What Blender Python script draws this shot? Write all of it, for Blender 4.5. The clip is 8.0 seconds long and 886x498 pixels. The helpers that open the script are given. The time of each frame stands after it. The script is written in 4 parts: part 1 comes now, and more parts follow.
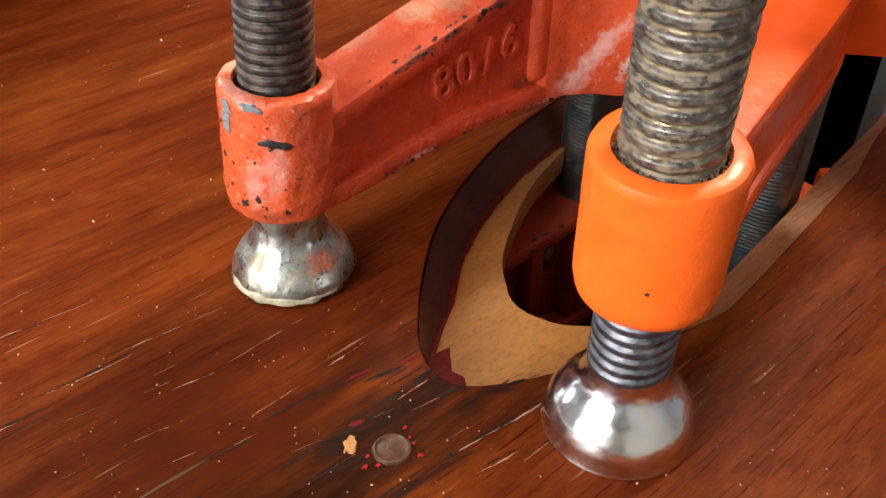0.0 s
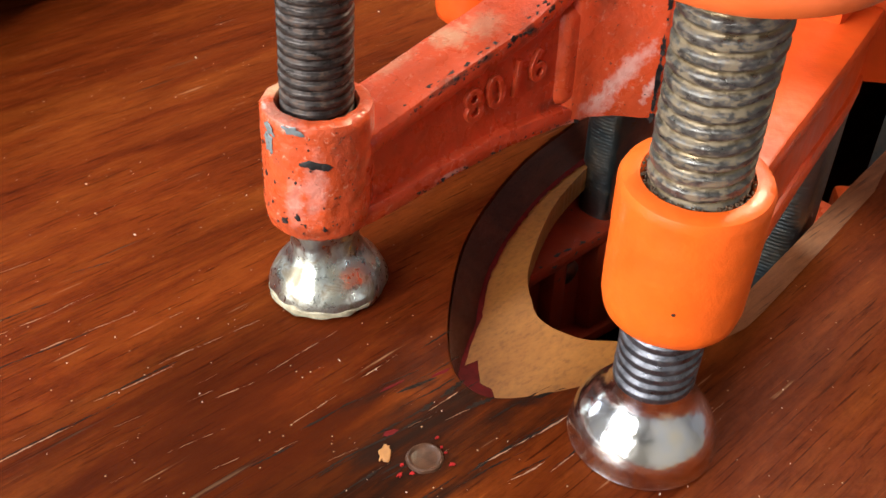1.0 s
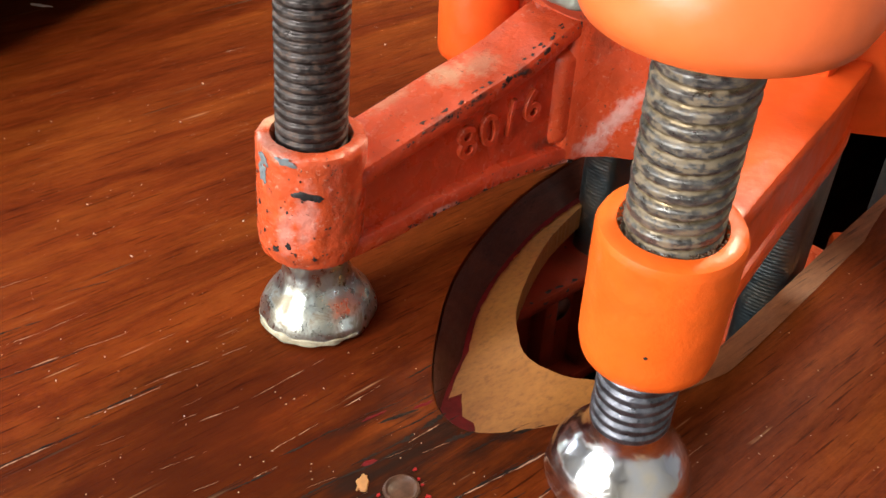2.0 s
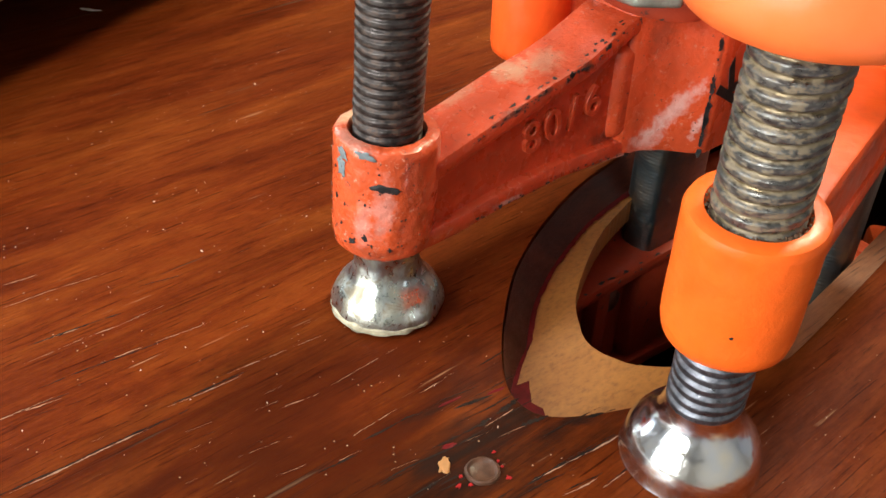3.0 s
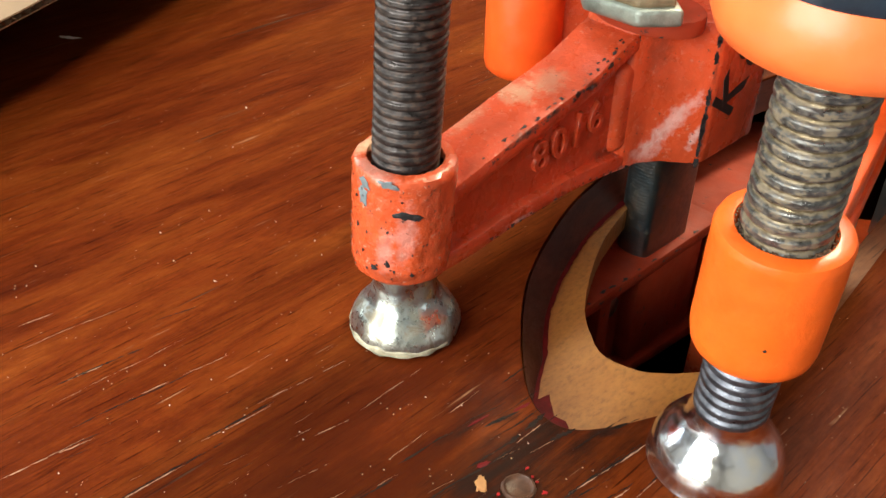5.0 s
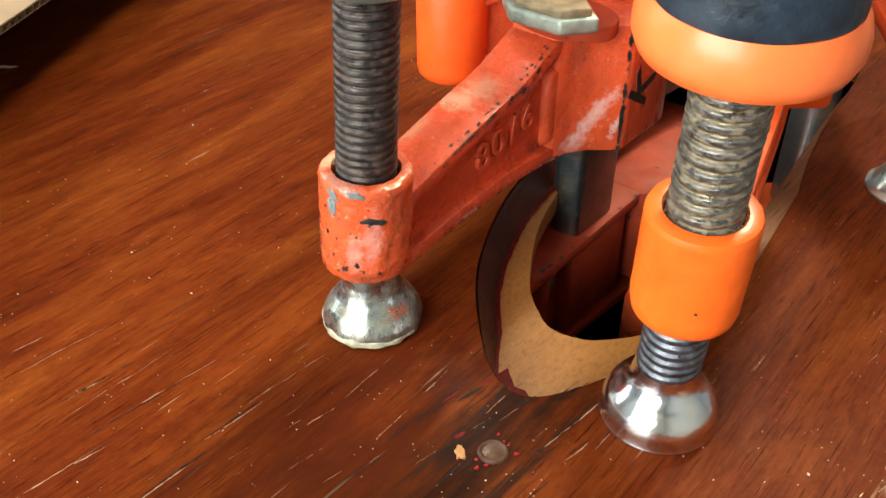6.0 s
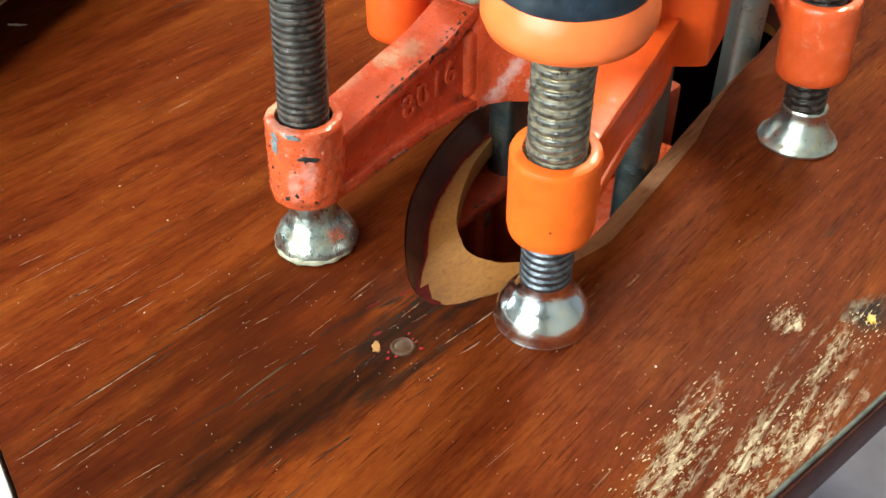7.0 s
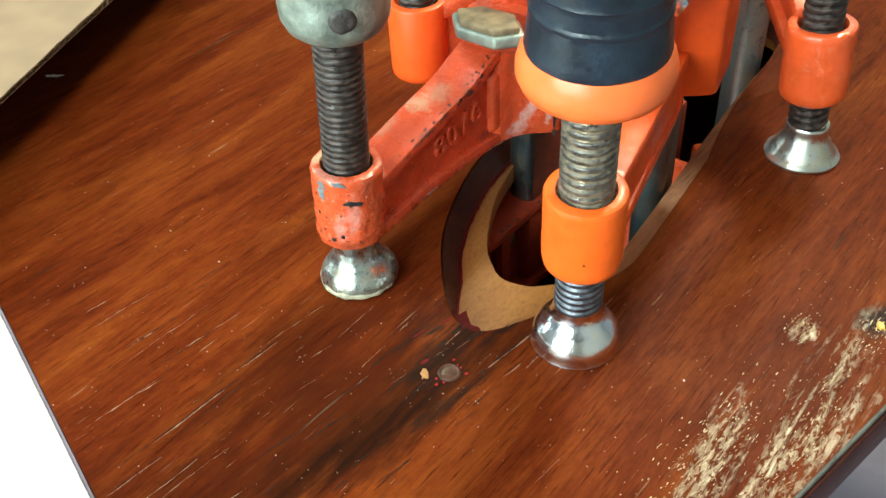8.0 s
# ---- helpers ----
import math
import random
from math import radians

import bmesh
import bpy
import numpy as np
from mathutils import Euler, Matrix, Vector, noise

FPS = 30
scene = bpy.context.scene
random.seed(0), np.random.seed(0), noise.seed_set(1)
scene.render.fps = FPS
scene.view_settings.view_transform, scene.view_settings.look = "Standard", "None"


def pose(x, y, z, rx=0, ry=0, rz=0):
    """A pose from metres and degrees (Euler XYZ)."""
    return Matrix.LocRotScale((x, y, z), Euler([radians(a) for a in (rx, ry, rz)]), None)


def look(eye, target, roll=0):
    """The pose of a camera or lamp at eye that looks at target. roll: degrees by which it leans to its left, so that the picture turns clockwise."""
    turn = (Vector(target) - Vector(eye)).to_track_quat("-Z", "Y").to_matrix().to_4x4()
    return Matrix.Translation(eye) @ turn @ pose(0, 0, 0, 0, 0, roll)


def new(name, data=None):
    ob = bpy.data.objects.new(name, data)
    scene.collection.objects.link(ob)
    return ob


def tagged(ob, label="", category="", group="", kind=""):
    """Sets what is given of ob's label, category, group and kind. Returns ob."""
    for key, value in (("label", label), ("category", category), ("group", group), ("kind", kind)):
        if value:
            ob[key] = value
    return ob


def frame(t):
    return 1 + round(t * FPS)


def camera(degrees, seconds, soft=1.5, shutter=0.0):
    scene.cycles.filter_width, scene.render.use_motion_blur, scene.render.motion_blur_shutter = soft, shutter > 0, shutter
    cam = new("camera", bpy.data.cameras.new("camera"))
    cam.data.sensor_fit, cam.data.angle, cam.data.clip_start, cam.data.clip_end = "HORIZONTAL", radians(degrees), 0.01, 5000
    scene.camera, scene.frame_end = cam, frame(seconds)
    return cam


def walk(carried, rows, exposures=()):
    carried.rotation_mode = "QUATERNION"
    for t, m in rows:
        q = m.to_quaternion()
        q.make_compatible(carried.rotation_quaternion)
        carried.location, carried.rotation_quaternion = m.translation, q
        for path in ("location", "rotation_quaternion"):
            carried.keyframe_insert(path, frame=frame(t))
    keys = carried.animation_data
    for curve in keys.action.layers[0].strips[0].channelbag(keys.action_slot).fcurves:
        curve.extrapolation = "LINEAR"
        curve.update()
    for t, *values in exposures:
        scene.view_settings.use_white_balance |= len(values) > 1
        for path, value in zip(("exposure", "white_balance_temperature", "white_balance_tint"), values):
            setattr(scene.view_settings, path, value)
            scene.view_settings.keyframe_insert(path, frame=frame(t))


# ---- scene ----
cam = camera(50.18, 8.0)
PATH = [
    (0, (0.04343, 0.02399, 0.14357), (-1.0991, 1.1081, -1.0891), 1.09),
    (0.5, (0.04290, 0.02177, 0.14877), (-1.1124, 1.1084, -1.0697), 1.29),
    (1, (0.04445, 0.01704, 0.15060), (-1.1213, 1.0893, -1.0706), 1.11),
    (1.2, (0.04454, 0.02012, 0.14947), (-1.1227, 1.0979, -1.0654), 1.52),
    (2.3, (0.05011, 0.01867, 0.15598), (-1.1694, 1.0908, -1.0116), 2.80),
    (2.5, (0.04798, 0.01250, 0.15655), (-1.1765, 1.0796, -1.0104), 2.58),
    (3, (0.04504, 0.00365, 0.15534), (-1.1749, 1.0709, -1.0163), 1.95),
    (3.5, (0.03623, -0.00227, 0.15130), (-1.1635, 1.0869, -1.0211), 1.31),
    (4, (0.02935, -0.00911, 0.15410), (-1.1494, 1.1107, -1.0107), 1.06),
    (4.2, (0.03112, -0.01168, 0.15656), (-1.1453, 1.1159, -1.0031), 1.08),
    (5.3, (0.03846, -0.00741, 0.16301), (-1.0880, 1.1428, -1.0236), 1.65),
    (5.5, (0.04107, -0.00828, 0.16387), (-1.0456, 1.1665, -1.0358), 1.78),
    (6, (0.03969, -0.02964, 0.18111), (-0.9717, 1.2084, -1.0206), 0.19),
    (6.5, (0.07556, -0.02629, 0.20781), (-0.9227, 1.1499, -1.0650), 0.11),
    (7, (0.09297, -0.04520, 0.20853), (-0.9154, 1.1137, -1.0721), -0.43),
    (7.5, (0.09637, -0.05907, 0.22679), (-0.9245, 1.0990, -1.0446), -2.17),
    (8, (0.09120, -0.06087, 0.23320), (-0.9182, 1.0925, -1.0516), -3.31),
]
walk(cam, [(t, look(eye, target, roll)) for t, eye, target, roll in PATH],
     ((0.0, -0.06, 6400, 12), (2.5, -0.06, 6350, 11), (3.5, -0.08, 6200, 5), (4.2, -0.08, 6200, 5), (5.5, 0.04, 6350, 6), (6.5, 0.11, 5900, -6), (8.0, 0.07, 5600, -11)))

# ---- world and light ----
world = bpy.data.worlds.new("world")
scene.world = world
world.use_nodes = True
wn = world.node_tree.nodes
sky = wn.new("ShaderNodeTexSky")
sky.sky_type, sky.sun_disc = "NISHITA", False
sky.sun_elevation, sky.sun_rotation = radians(40), radians(-120)
wn["Background"].inputs["Strength"].default_value = 0.10
world.node_tree.links.new(sky.outputs[0], wn["Background"].inputs["Color"])


def window_lamp(name, eye, target, sx, sy, watts, colour):
    data = bpy.data.lights.new(name, "AREA")
    data.shape, data.size, data.size_y, data.energy, data.color = "RECTANGLE", sx, sy, watts, colour
    ob = new(name, data)
    ob.matrix_world = look(eye, target)
    return ob


ROOM = dict(x0=-1.7, x1=1.5, y0=-1.5, y1=1.5, z0=-0.75, z1=1.75)
WIN_A = (-0.75, 0.25, 0.35, 1.25)   # in the wall at x0: y0, y1, z0, z1
WIN_B = (-0.70, 0.50, 0.20, 1.25)   # in the wall at y0: x0, x1, z0, z1
WIN_C = (-0.40, -0.08, 1.32, 1.68)  # in the wall at y1: x0, x1, z0, z1
LIGHT_T = (-0.60, 0.05, -0.50, 0.15)  # skylight: x0, x1, y0, y1
DAY = (1.0, 0.97, 0.92)
window_lamp("skylight_light", (sum(LIGHT_T[:2]) / 2, sum(LIGHT_T[2:]) / 2, ROOM["z1"] - 0.01), (sum(LIGHT_T[:2]) / 2, sum(LIGHT_T[2:]) / 2 + 0.001, 0), 0.65, 0.65, 16, DAY)
window_lamp("window_light_west", (ROOM["x0"] + 0.02, sum(WIN_A[:2]) / 2, sum(WIN_A[2:]) / 2), (0, -0.15, 0.5), 1.0, 0.9, 15, DAY)
window_lamp("window_light_south", (sum(WIN_B[:2]) / 2, ROOM["y0"] + 0.02, sum(WIN_B[2:]) / 2), (0.0, 0, 0.3), 1.2, 1.05, 74, DAY)
window_lamp("window_light_north", (sum(WIN_C[:2]) / 2, ROOM["y1"] - 0.02, sum(WIN_C[2:]) / 2), (-0.2, 0, 1.4), 0.32, 0.36, 62, (1.0, 0.86, 0.60))


# ---- materials ----
def material(name):
    m = bpy.data.materials.new(name)
    m.use_nodes = True
    return m, m.node_tree.nodes, m.node_tree.links, m.node_tree.nodes["Principled BSDF"]


def node(nodes, links, kind, inputs=(), **settings):
    n = nodes.new(kind)
    for key, value in settings.items():
        setattr(n, key, value)
    for key, value in dict(inputs).items():
        if isinstance(value, bpy.types.NodeSocket):
            links.new(value, n.inputs[key])
        else:
            n.inputs[key].default_value = value
    return n


def coords(nodes, links, scale=(1, 1, 1), where="Object", turn=0.0):
    c = nodes.new("ShaderNodeTexCoord")
    return node(nodes, links, "ShaderNodeMapping", {"Vector": c.outputs[where], "Scale": scale, "Rotation": (0, 0, turn)}).outputs[0]


def noise_tex(nodes, links, vector, scale, detail=6.0, rough=0.55, distort=0.0):
    return node(nodes, links, "ShaderNodeTexNoise", {"Vector": vector, "Scale": scale, "Detail": detail, "Roughness": rough, "Distortion": distort}).outputs["Fac"]


def ramp(nodes, links, fac, stops, ease="LINEAR"):
    r = node(nodes, links, "ShaderNodeValToRGB", {"Fac": fac})
    r.color_ramp.interpolation = ease
    els = r.color_ramp.elements
    while len(els) < len(stops):
        els.new(0.5)
    for e, (at, colour) in zip(els, stops):
        e.position = at
        e.color = (*colour, 1) if isinstance(colour, tuple) else (colour, colour, colour, 1)
    return r.outputs["Color"]


def mix(nodes, links, fac, a, b, blend="MIX"):
    return node(nodes, links, "ShaderNodeMix", {0: fac, 6: a, 7: b}, data_type="RGBA", blend_type=blend).outputs[2]


def rgb(*c):
    return (*c, 1)


def bump(nodes, links, bsdf, height, strength, distance=0.001, below=None):
    b = node(nodes, links, "ShaderNodeBump", {"Height": height, "Strength": strength, "Distance": distance})
    if below is not None:
        links.new(below.outputs[0], b.inputs["Normal"])
    links.new(b.outputs[0], bsdf.inputs["Normal"])
    return b


def blotch(n, l, centre, half, turn=0.0, edge=0.35, ragged=0.5):
    """1 inside a ragged oval on the board, 0 outside."""
    c = n.new("ShaderNodeTexCoord")
    m = node(n, l, "ShaderNodeMapping", {"Vector": c.outputs["Object"], "Location": (-centre[0], -centre[1], 0)}).outputs[0]
    m = node(n, l, "ShaderNodeMapping", {"Vector": m, "Rotation": (0, 0, -turn)}).outputs[0]
    m = node(n, l, "ShaderNodeMapping", {"Vector": m, "Scale": (1 / half[0], 1 / half[1], 0)}).outputs[0]
    d = node(n, l, "ShaderNodeVectorMath", {0: m}, operation="LENGTH").outputs["Value"]
    w = noise_tex(n, l, coords(n, l, (1, 0.3, 1)), 130, 4, 0.6)
    w = node(n, l, "ShaderNodeMath", {0: w, 1: 0.5}, operation="SUBTRACT").outputs[0]
    d = node(n, l, "ShaderNodeMath", {0: w, 1: ragged * 3, 2: d}, operation="MULTIPLY_ADD").outputs[0]
    return ramp(n, l, d, [(1 - edge, 1.0), (1.0, 0.0)])


def varnished_wood(name, dark, mid, light, gloss=0.2, scratches=True):
    m, n, l, p = material(name)
    g = radians(4)
    wide = noise_tex(n, l, coords(n, l, (1, 0.15, 1), turn=g), 40, 10, 0.70, 0.8)
    fine = noise_tex(n, l, coords(n, l, (1, 0.07, 1), turn=g), 620, 8, 0.8, 0.7)
    vein = noise_tex(n, l, coords(n, l, (1, 0.065, 1), turn=g), 240, 10, 0.8, 0.5)
    broad = noise_tex(n, l, coords(n, l, (1, 0.40, 1), turn=g), 15, 6, 0.6, 0.8)
    mottle = noise_tex(n, l, coords(n, l, (1, 0.55, 1), turn=g), 190, 9, 0.85, 1.0)
    pores = noise_tex(n, l, coords(n, l, (1, 0.035, 1), turn=g), 1500, 4, 0.6, 0.2)
    base = ramp(n, l, wide, [(0.26, dark), (0.47, mid), (0.74, light)])
    veins = ramp(n, l, vein, [(0.28, (0.30, 0.22, 0.20)), (0.40, (0.76, 0.70, 0.68)), (0.50, (1.05, 1.05, 1.05)), (0.7, (1.25, 1.3, 1.2))])
    base = mix(n, l, 0.48, base, veins, "MULTIPLY")
    streaks = ramp(n, l, fine, [(0.30, (0.42, 0.36, 0.33)), (0.5, (1, 1, 1)), (0.70, (1.45, 1.45, 1.35))])
    base = mix(n, l, 0.40, base, streaks, "MULTIPLY")
    tone = ramp(n, l, broad, [(0.30, (0.62, 0.55, 0.52)), (0.48, (0.96, 0.93, 0.92)), (0.68, (1.25, 1.32, 1.25))])
    base = mix(n, l, 0.9, base, tone, "MULTIPLY")
    base = mix(n, l, 0.8, base, ramp(n, l, mottle, [(0.3, (0.66, 0.60, 0.58)), (0.5, (1, 1, 1)), (0.7, (1.25, 1.3, 1.3))]), "MULTIPLY")
    base = mix(n, l, 0.85, base, ramp(n, l, pores, [(0.33, (0.26, 0.20, 0.18)), (0.42, (1, 1, 1)), (0.62, (1, 1, 1)), (0.70, (1.5, 1.6, 1.7))]), "MULTIPLY")
    rough = ramp(n, l, fine, [(0.3, gloss + 0.18), (0.6, gloss)])
    height = fine
    if scratches:
        # a dark flame and heart streak along the grain
        flame = blotch(n, l, (-0.066, 0.066), (0.030, 0.100), radians(-6), 0.6, 0.45)
        base = mix(n, l, mix(n, l, 1.0, flame, rgb(0.78, 0.78, 0.78), "MULTIPLY"), base, rgb(0.032, 0.0056, 0.0018))
        flame = blotch(n, l, (-0.092, 0.082), (0.028, 0.060), radians(-6), 0.7, 0.5)
        base = mix(n, l, mix(n, l, 1.0, flame, rgb(0.6, 0.6, 0.6), "MULTIPLY"), base, rgb(0.036, 0.0066, 0.0022))
        heart = blotch(n, l, (-0.053, 0.070), (0.014, 0.095), radians(-8), 0.8, 0.55)
        heart = mix(n, l, 1.0, heart, ramp(n, l, vein, [(0.42, 1.0), (0.62, 0.5)]), "MULTIPLY")
        base = mix(n, l, heart, base, rgb(0.012, 0.004, 0.002))
        for where, half, turn in (((-0.0560, 0.1080), (0.0150, 0.0260), -8), ((-0.0660, 0.1130), (0.0030, 0.0090), -14), ((-0.0585, 0.1170), (0.0030, 0.0050), -50), ((-0.0470, 0.1270), (0.0018, 0.0060), -38), ((-0.0500, 0.1000), (0.0068, 0.0072), 0), ((-0.0580, 0.0935), (0.0036, 0.0055), 0), ((-0.0420, 0.0900), (0.0022, 0.0200), -8), ((-0.0700, 0.1060), (0.0016, 0.0110), -8)):
            char = blotch(n, l, where, half, radians(turn), 0.7, 0.7)
            char = mix(n, l, 1.0, char, ramp(n, l, vein, [(0.42, 1.0), (0.60, 0.30)]), "MULTIPLY")
            base = mix(n, l, mix(n, l, 1.0, char, rgb(0.85, 0.85, 0.85), "MULTIPLY"), base, rgb(0.014, 0.007, 0.005))
        # cracks in the varnish: dark, with pale dust inside
        crack = noise_tex(n, l, coords(n, l, (1, 0.030, 1), turn=radians(5)), 330, 3, 0.55, 0.15)
        gate = noise_tex(n, l, coords(n, l, (1, 0.5, 1)), 42, 4, 0.6)
        gate_b = ramp(n, l, gate, [(0.47, 0.0), (0.56, 1.0)])
        dark_line = mix(n, l, 1.0, ramp(n, l, crack, [(0.65, 0.0), (0.71, 0.8)]), gate_b, "MULTIPLY")
        base = mix(n, l, dark_line, base, rgb(0.022, 0.008, 0.005))
        pore = noise_tex(n, l, coords(n, l, (1, 0.050, 1), turn=radians(6)), 620, 3, 0.5)
        gate_p = ramp(n, l, noise_tex(n, l, coords(n, l, (1, 0.4, 1)), 55, 4, 0.6), [(0.46, 0.0), (0.58, 1.0)])
        pale = mix(n, l, 1.0, ramp(n, l, pore, [(0.68, 0.0), (0.74, 0.45)]), gate_p, "MULTIPLY")
        pale2 = mix(n, l, 1.0, ramp(n, l, crack, [(0.70, 0.0), (0.76, 0.25)]), gate_b, "MULTIPLY")
        base = mix(n, l, mix(n, l, 1.0, pale, pale2, "LIGHTEN"), base, rgb(0.36, 0.20, 0.11))
        dust = node(n, l, "ShaderNodeTexVoronoi", {"Vector": coords(n, l), "Scale": 330.0}).outputs["Distance"]
        d = ramp(n, l, dust, [(0.04, 1.0), (0.08, 0.0)])
        dg = ramp(n, l, noise_tex(n, l, coords(n, l), 75, 2), [(0.50, 0.0), (0.56, 1.0)])
        base = mix(n, l, mix(n, l, 1.0, d, dg, "MULTIPLY"), base, rgb(0.40, 0.24, 0.15))
        # lifted, wrinkled varnish near the front edge, with window glints in its colour
        lifted = blotch(n, l, (0.0530, 0.1420), (0.0105, 0.050), radians(-2), 0.6, 0.6)
        for where, half in (((0.0345, 0.1180), (0.0100, 0.038)), ((0.0340, 0.1880), (0.0055, 0.0075)), ((0.0480, 0.1720), (0.0080, 0.0300))):
            lifted = mix(n, l, 1.0, lifted, blotch(n, l, where, half, 0, 0.6, 0.6), "LIGHTEN")
        knot = blotch(n, l, (0.0525, 0.2060), (0.008, 0.012), 0, 0.6, 0.5)
        lifted = mix(n, l, 1.0, lifted, mix(n, l, 1.0, knot, rgb(0.35, 0.35, 0.35), "MULTIPLY"), "LIGHTEN")
        wrinkle = noise_tex(n, l, coords(n, l, (1, 0.30, 1), turn=radians(6)), 800, 5, 0.65, 0.6)
        patchy = noise_tex(n, l, coords(n, l, (1, 0.14, 1), turn=radians(9)), 210, 7, 0.72, 0.5)
        lift2 = mix(n, l, 1.0, lifted, ramp(n, l, patchy, [(0.45, 0.0), (0.58, 1.0)]), "MULTIPLY")
        crest = ramp(n, l, wrinkle, [(0.44, 0.0), (0.54, 1.0)])
        glint = mix(n, l, 1.0, lift2, crest, "MULTIPLY")
        lump = node(n, l, "ShaderNodeMath", {0: wrinkle, 1: lift2}, operation="MULTIPLY").outputs[0]
        b0 = node(n, l, "ShaderNodeBump", {"Height": lump, "Strength": 0.9, "Distance": 0.0008})
        rough = mix(n, l, glint, rough, rgb(0.13, 0.13, 0.13))
        base = mix(n, l, mix(n, l, 1.0, lift2, rgb(0.55, 0.55, 0.55), "MULTIPLY"), base, rgb(0.14, 0.050, 0.018))
        # cream crests: the window's glints put into the base colour
        base = mix(n, l, mix(n, l, 1.0, glint, rgb(0.85, 0.85, 0.85), "MULTIPLY"), base, rgb(0.62, 0.47, 0.31))
        base = mix(n, l, mix(n, l, 1.0, knot, rgb(0.9, 0.9, 0.9), "MULTIPLY"), base, rgb(0.02, 0.014, 0.012))
        l.new(ramp(n, l, glint, [(0.0, 0.022), (1.0, 0.9)]), p.inputs["Specular IOR Level"])
        cuts = node(n, l, "ShaderNodeBump", {"Height": dark_line, "Strength": 0.5, "Distance": 0.0004, "Normal": b0.outputs[0]}, invert=True)
    l.new(base, p.inputs["Base Color"])
    l.new(rough, p.inputs["Roughness"])
    p.inputs["Coat Weight"].default_value = 0.0
    p.inputs["Coat Roughness"].default_value = 0.12
    p.inputs["Specular IOR Level"].default_value = 0.12
    b1 = node(n, l, "ShaderNodeBump", {"Height": height, "Strength": 0.3, "Distance": 0.0004})
    if scratches:
        l.new(cuts.outputs[0], b1.inputs["Normal"])
    bump(n, l, p, noise_tex(n, l, coords(n, l, (1, 0.3, 1)), 90, 3), 0.15, 0.0008, b1)
    return m


WOOD = varnished_wood("red_varnished_wood", (0.044, 0.0064, 0.0020), (0.094, 0.0160, 0.0033), (0.172, 0.0410, 0.0070), 0.30)
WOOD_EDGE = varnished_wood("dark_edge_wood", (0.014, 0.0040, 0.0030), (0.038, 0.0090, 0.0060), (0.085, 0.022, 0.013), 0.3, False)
WOOD_RIM = varnished_wood("pale_rim_wood", (0.10, 0.034, 0.013), (0.17, 0.062, 0.024), (0.23, 0.092, 0.038), 0.3, False)


def plain(name, colour, rough=0.5, metal=0.0, vary=0.15, scale=60, bumps=0.1, coat=0.0, distance=0.0004):
    m, n, l, p = material(name)
    f = noise_tex(n, l, coords(n, l), scale, 6, 0.6)
    lo = tuple(c * (1 - vary) for c in colour)
    hi = tuple(min(1, c * (1 + vary)) for c in colour)
    l.new(ramp(n, l, f, [(0.3, lo), (0.7, hi)]), p.inputs["Base Color"])
    l.new(ramp(n, l, noise_tex(n, l, coords(n, l), scale * 4, 4), [(0.3, max(0.02, rough - 0.08)), (0.7, rough + 0.1)]), p.inputs["Roughness"])
    p.inputs["Metallic"].default_value = metal
    p.inputs["Coat Weight"].default_value = coat
    bump(n, l, p, noise_tex(n, l, coords(n, l), scale * 6, 4), bumps, distance)
    return m


def spot(n, l, centre, half, turn=(0, 0, 0), ragged=0.5, grain=420):
    """1 inside a ragged oval blob in space, 0 outside."""
    c = n.new("ShaderNodeTexCoord")
    m = node(n, l, "ShaderNodeMapping", {"Vector": c.outputs["Object"], "Location": tuple(-v for v in centre)}).outputs[0]
    m = node(n, l, "ShaderNodeMapping", {"Vector": m, "Rotation": tuple(radians(-v) for v in turn)}).outputs[0]
    m = node(n, l, "ShaderNodeMapping", {"Vector": m, "Scale": tuple(1 / v for v in half)}).outputs[0]
    d = node(n, l, "ShaderNodeVectorMath", {0: m}, operation="LENGTH").outputs["Value"]
    w = noise_tex(n, l, c.outputs["Object"], grain, 5, 0.65)
    w = node(n, l, "ShaderNodeMath", {0: w, 1: 0.5}, operation="SUBTRACT").outputs[0]
    d = node(n, l, "ShaderNodeMath", {0: w, 1: ragged * 4, 2: d}, operation="MULTIPLY_ADD").outputs[0]
    return ramp(n, l, d, [(0.25, 1.0), (0.65, 0.55), (1.05, 0.0)])


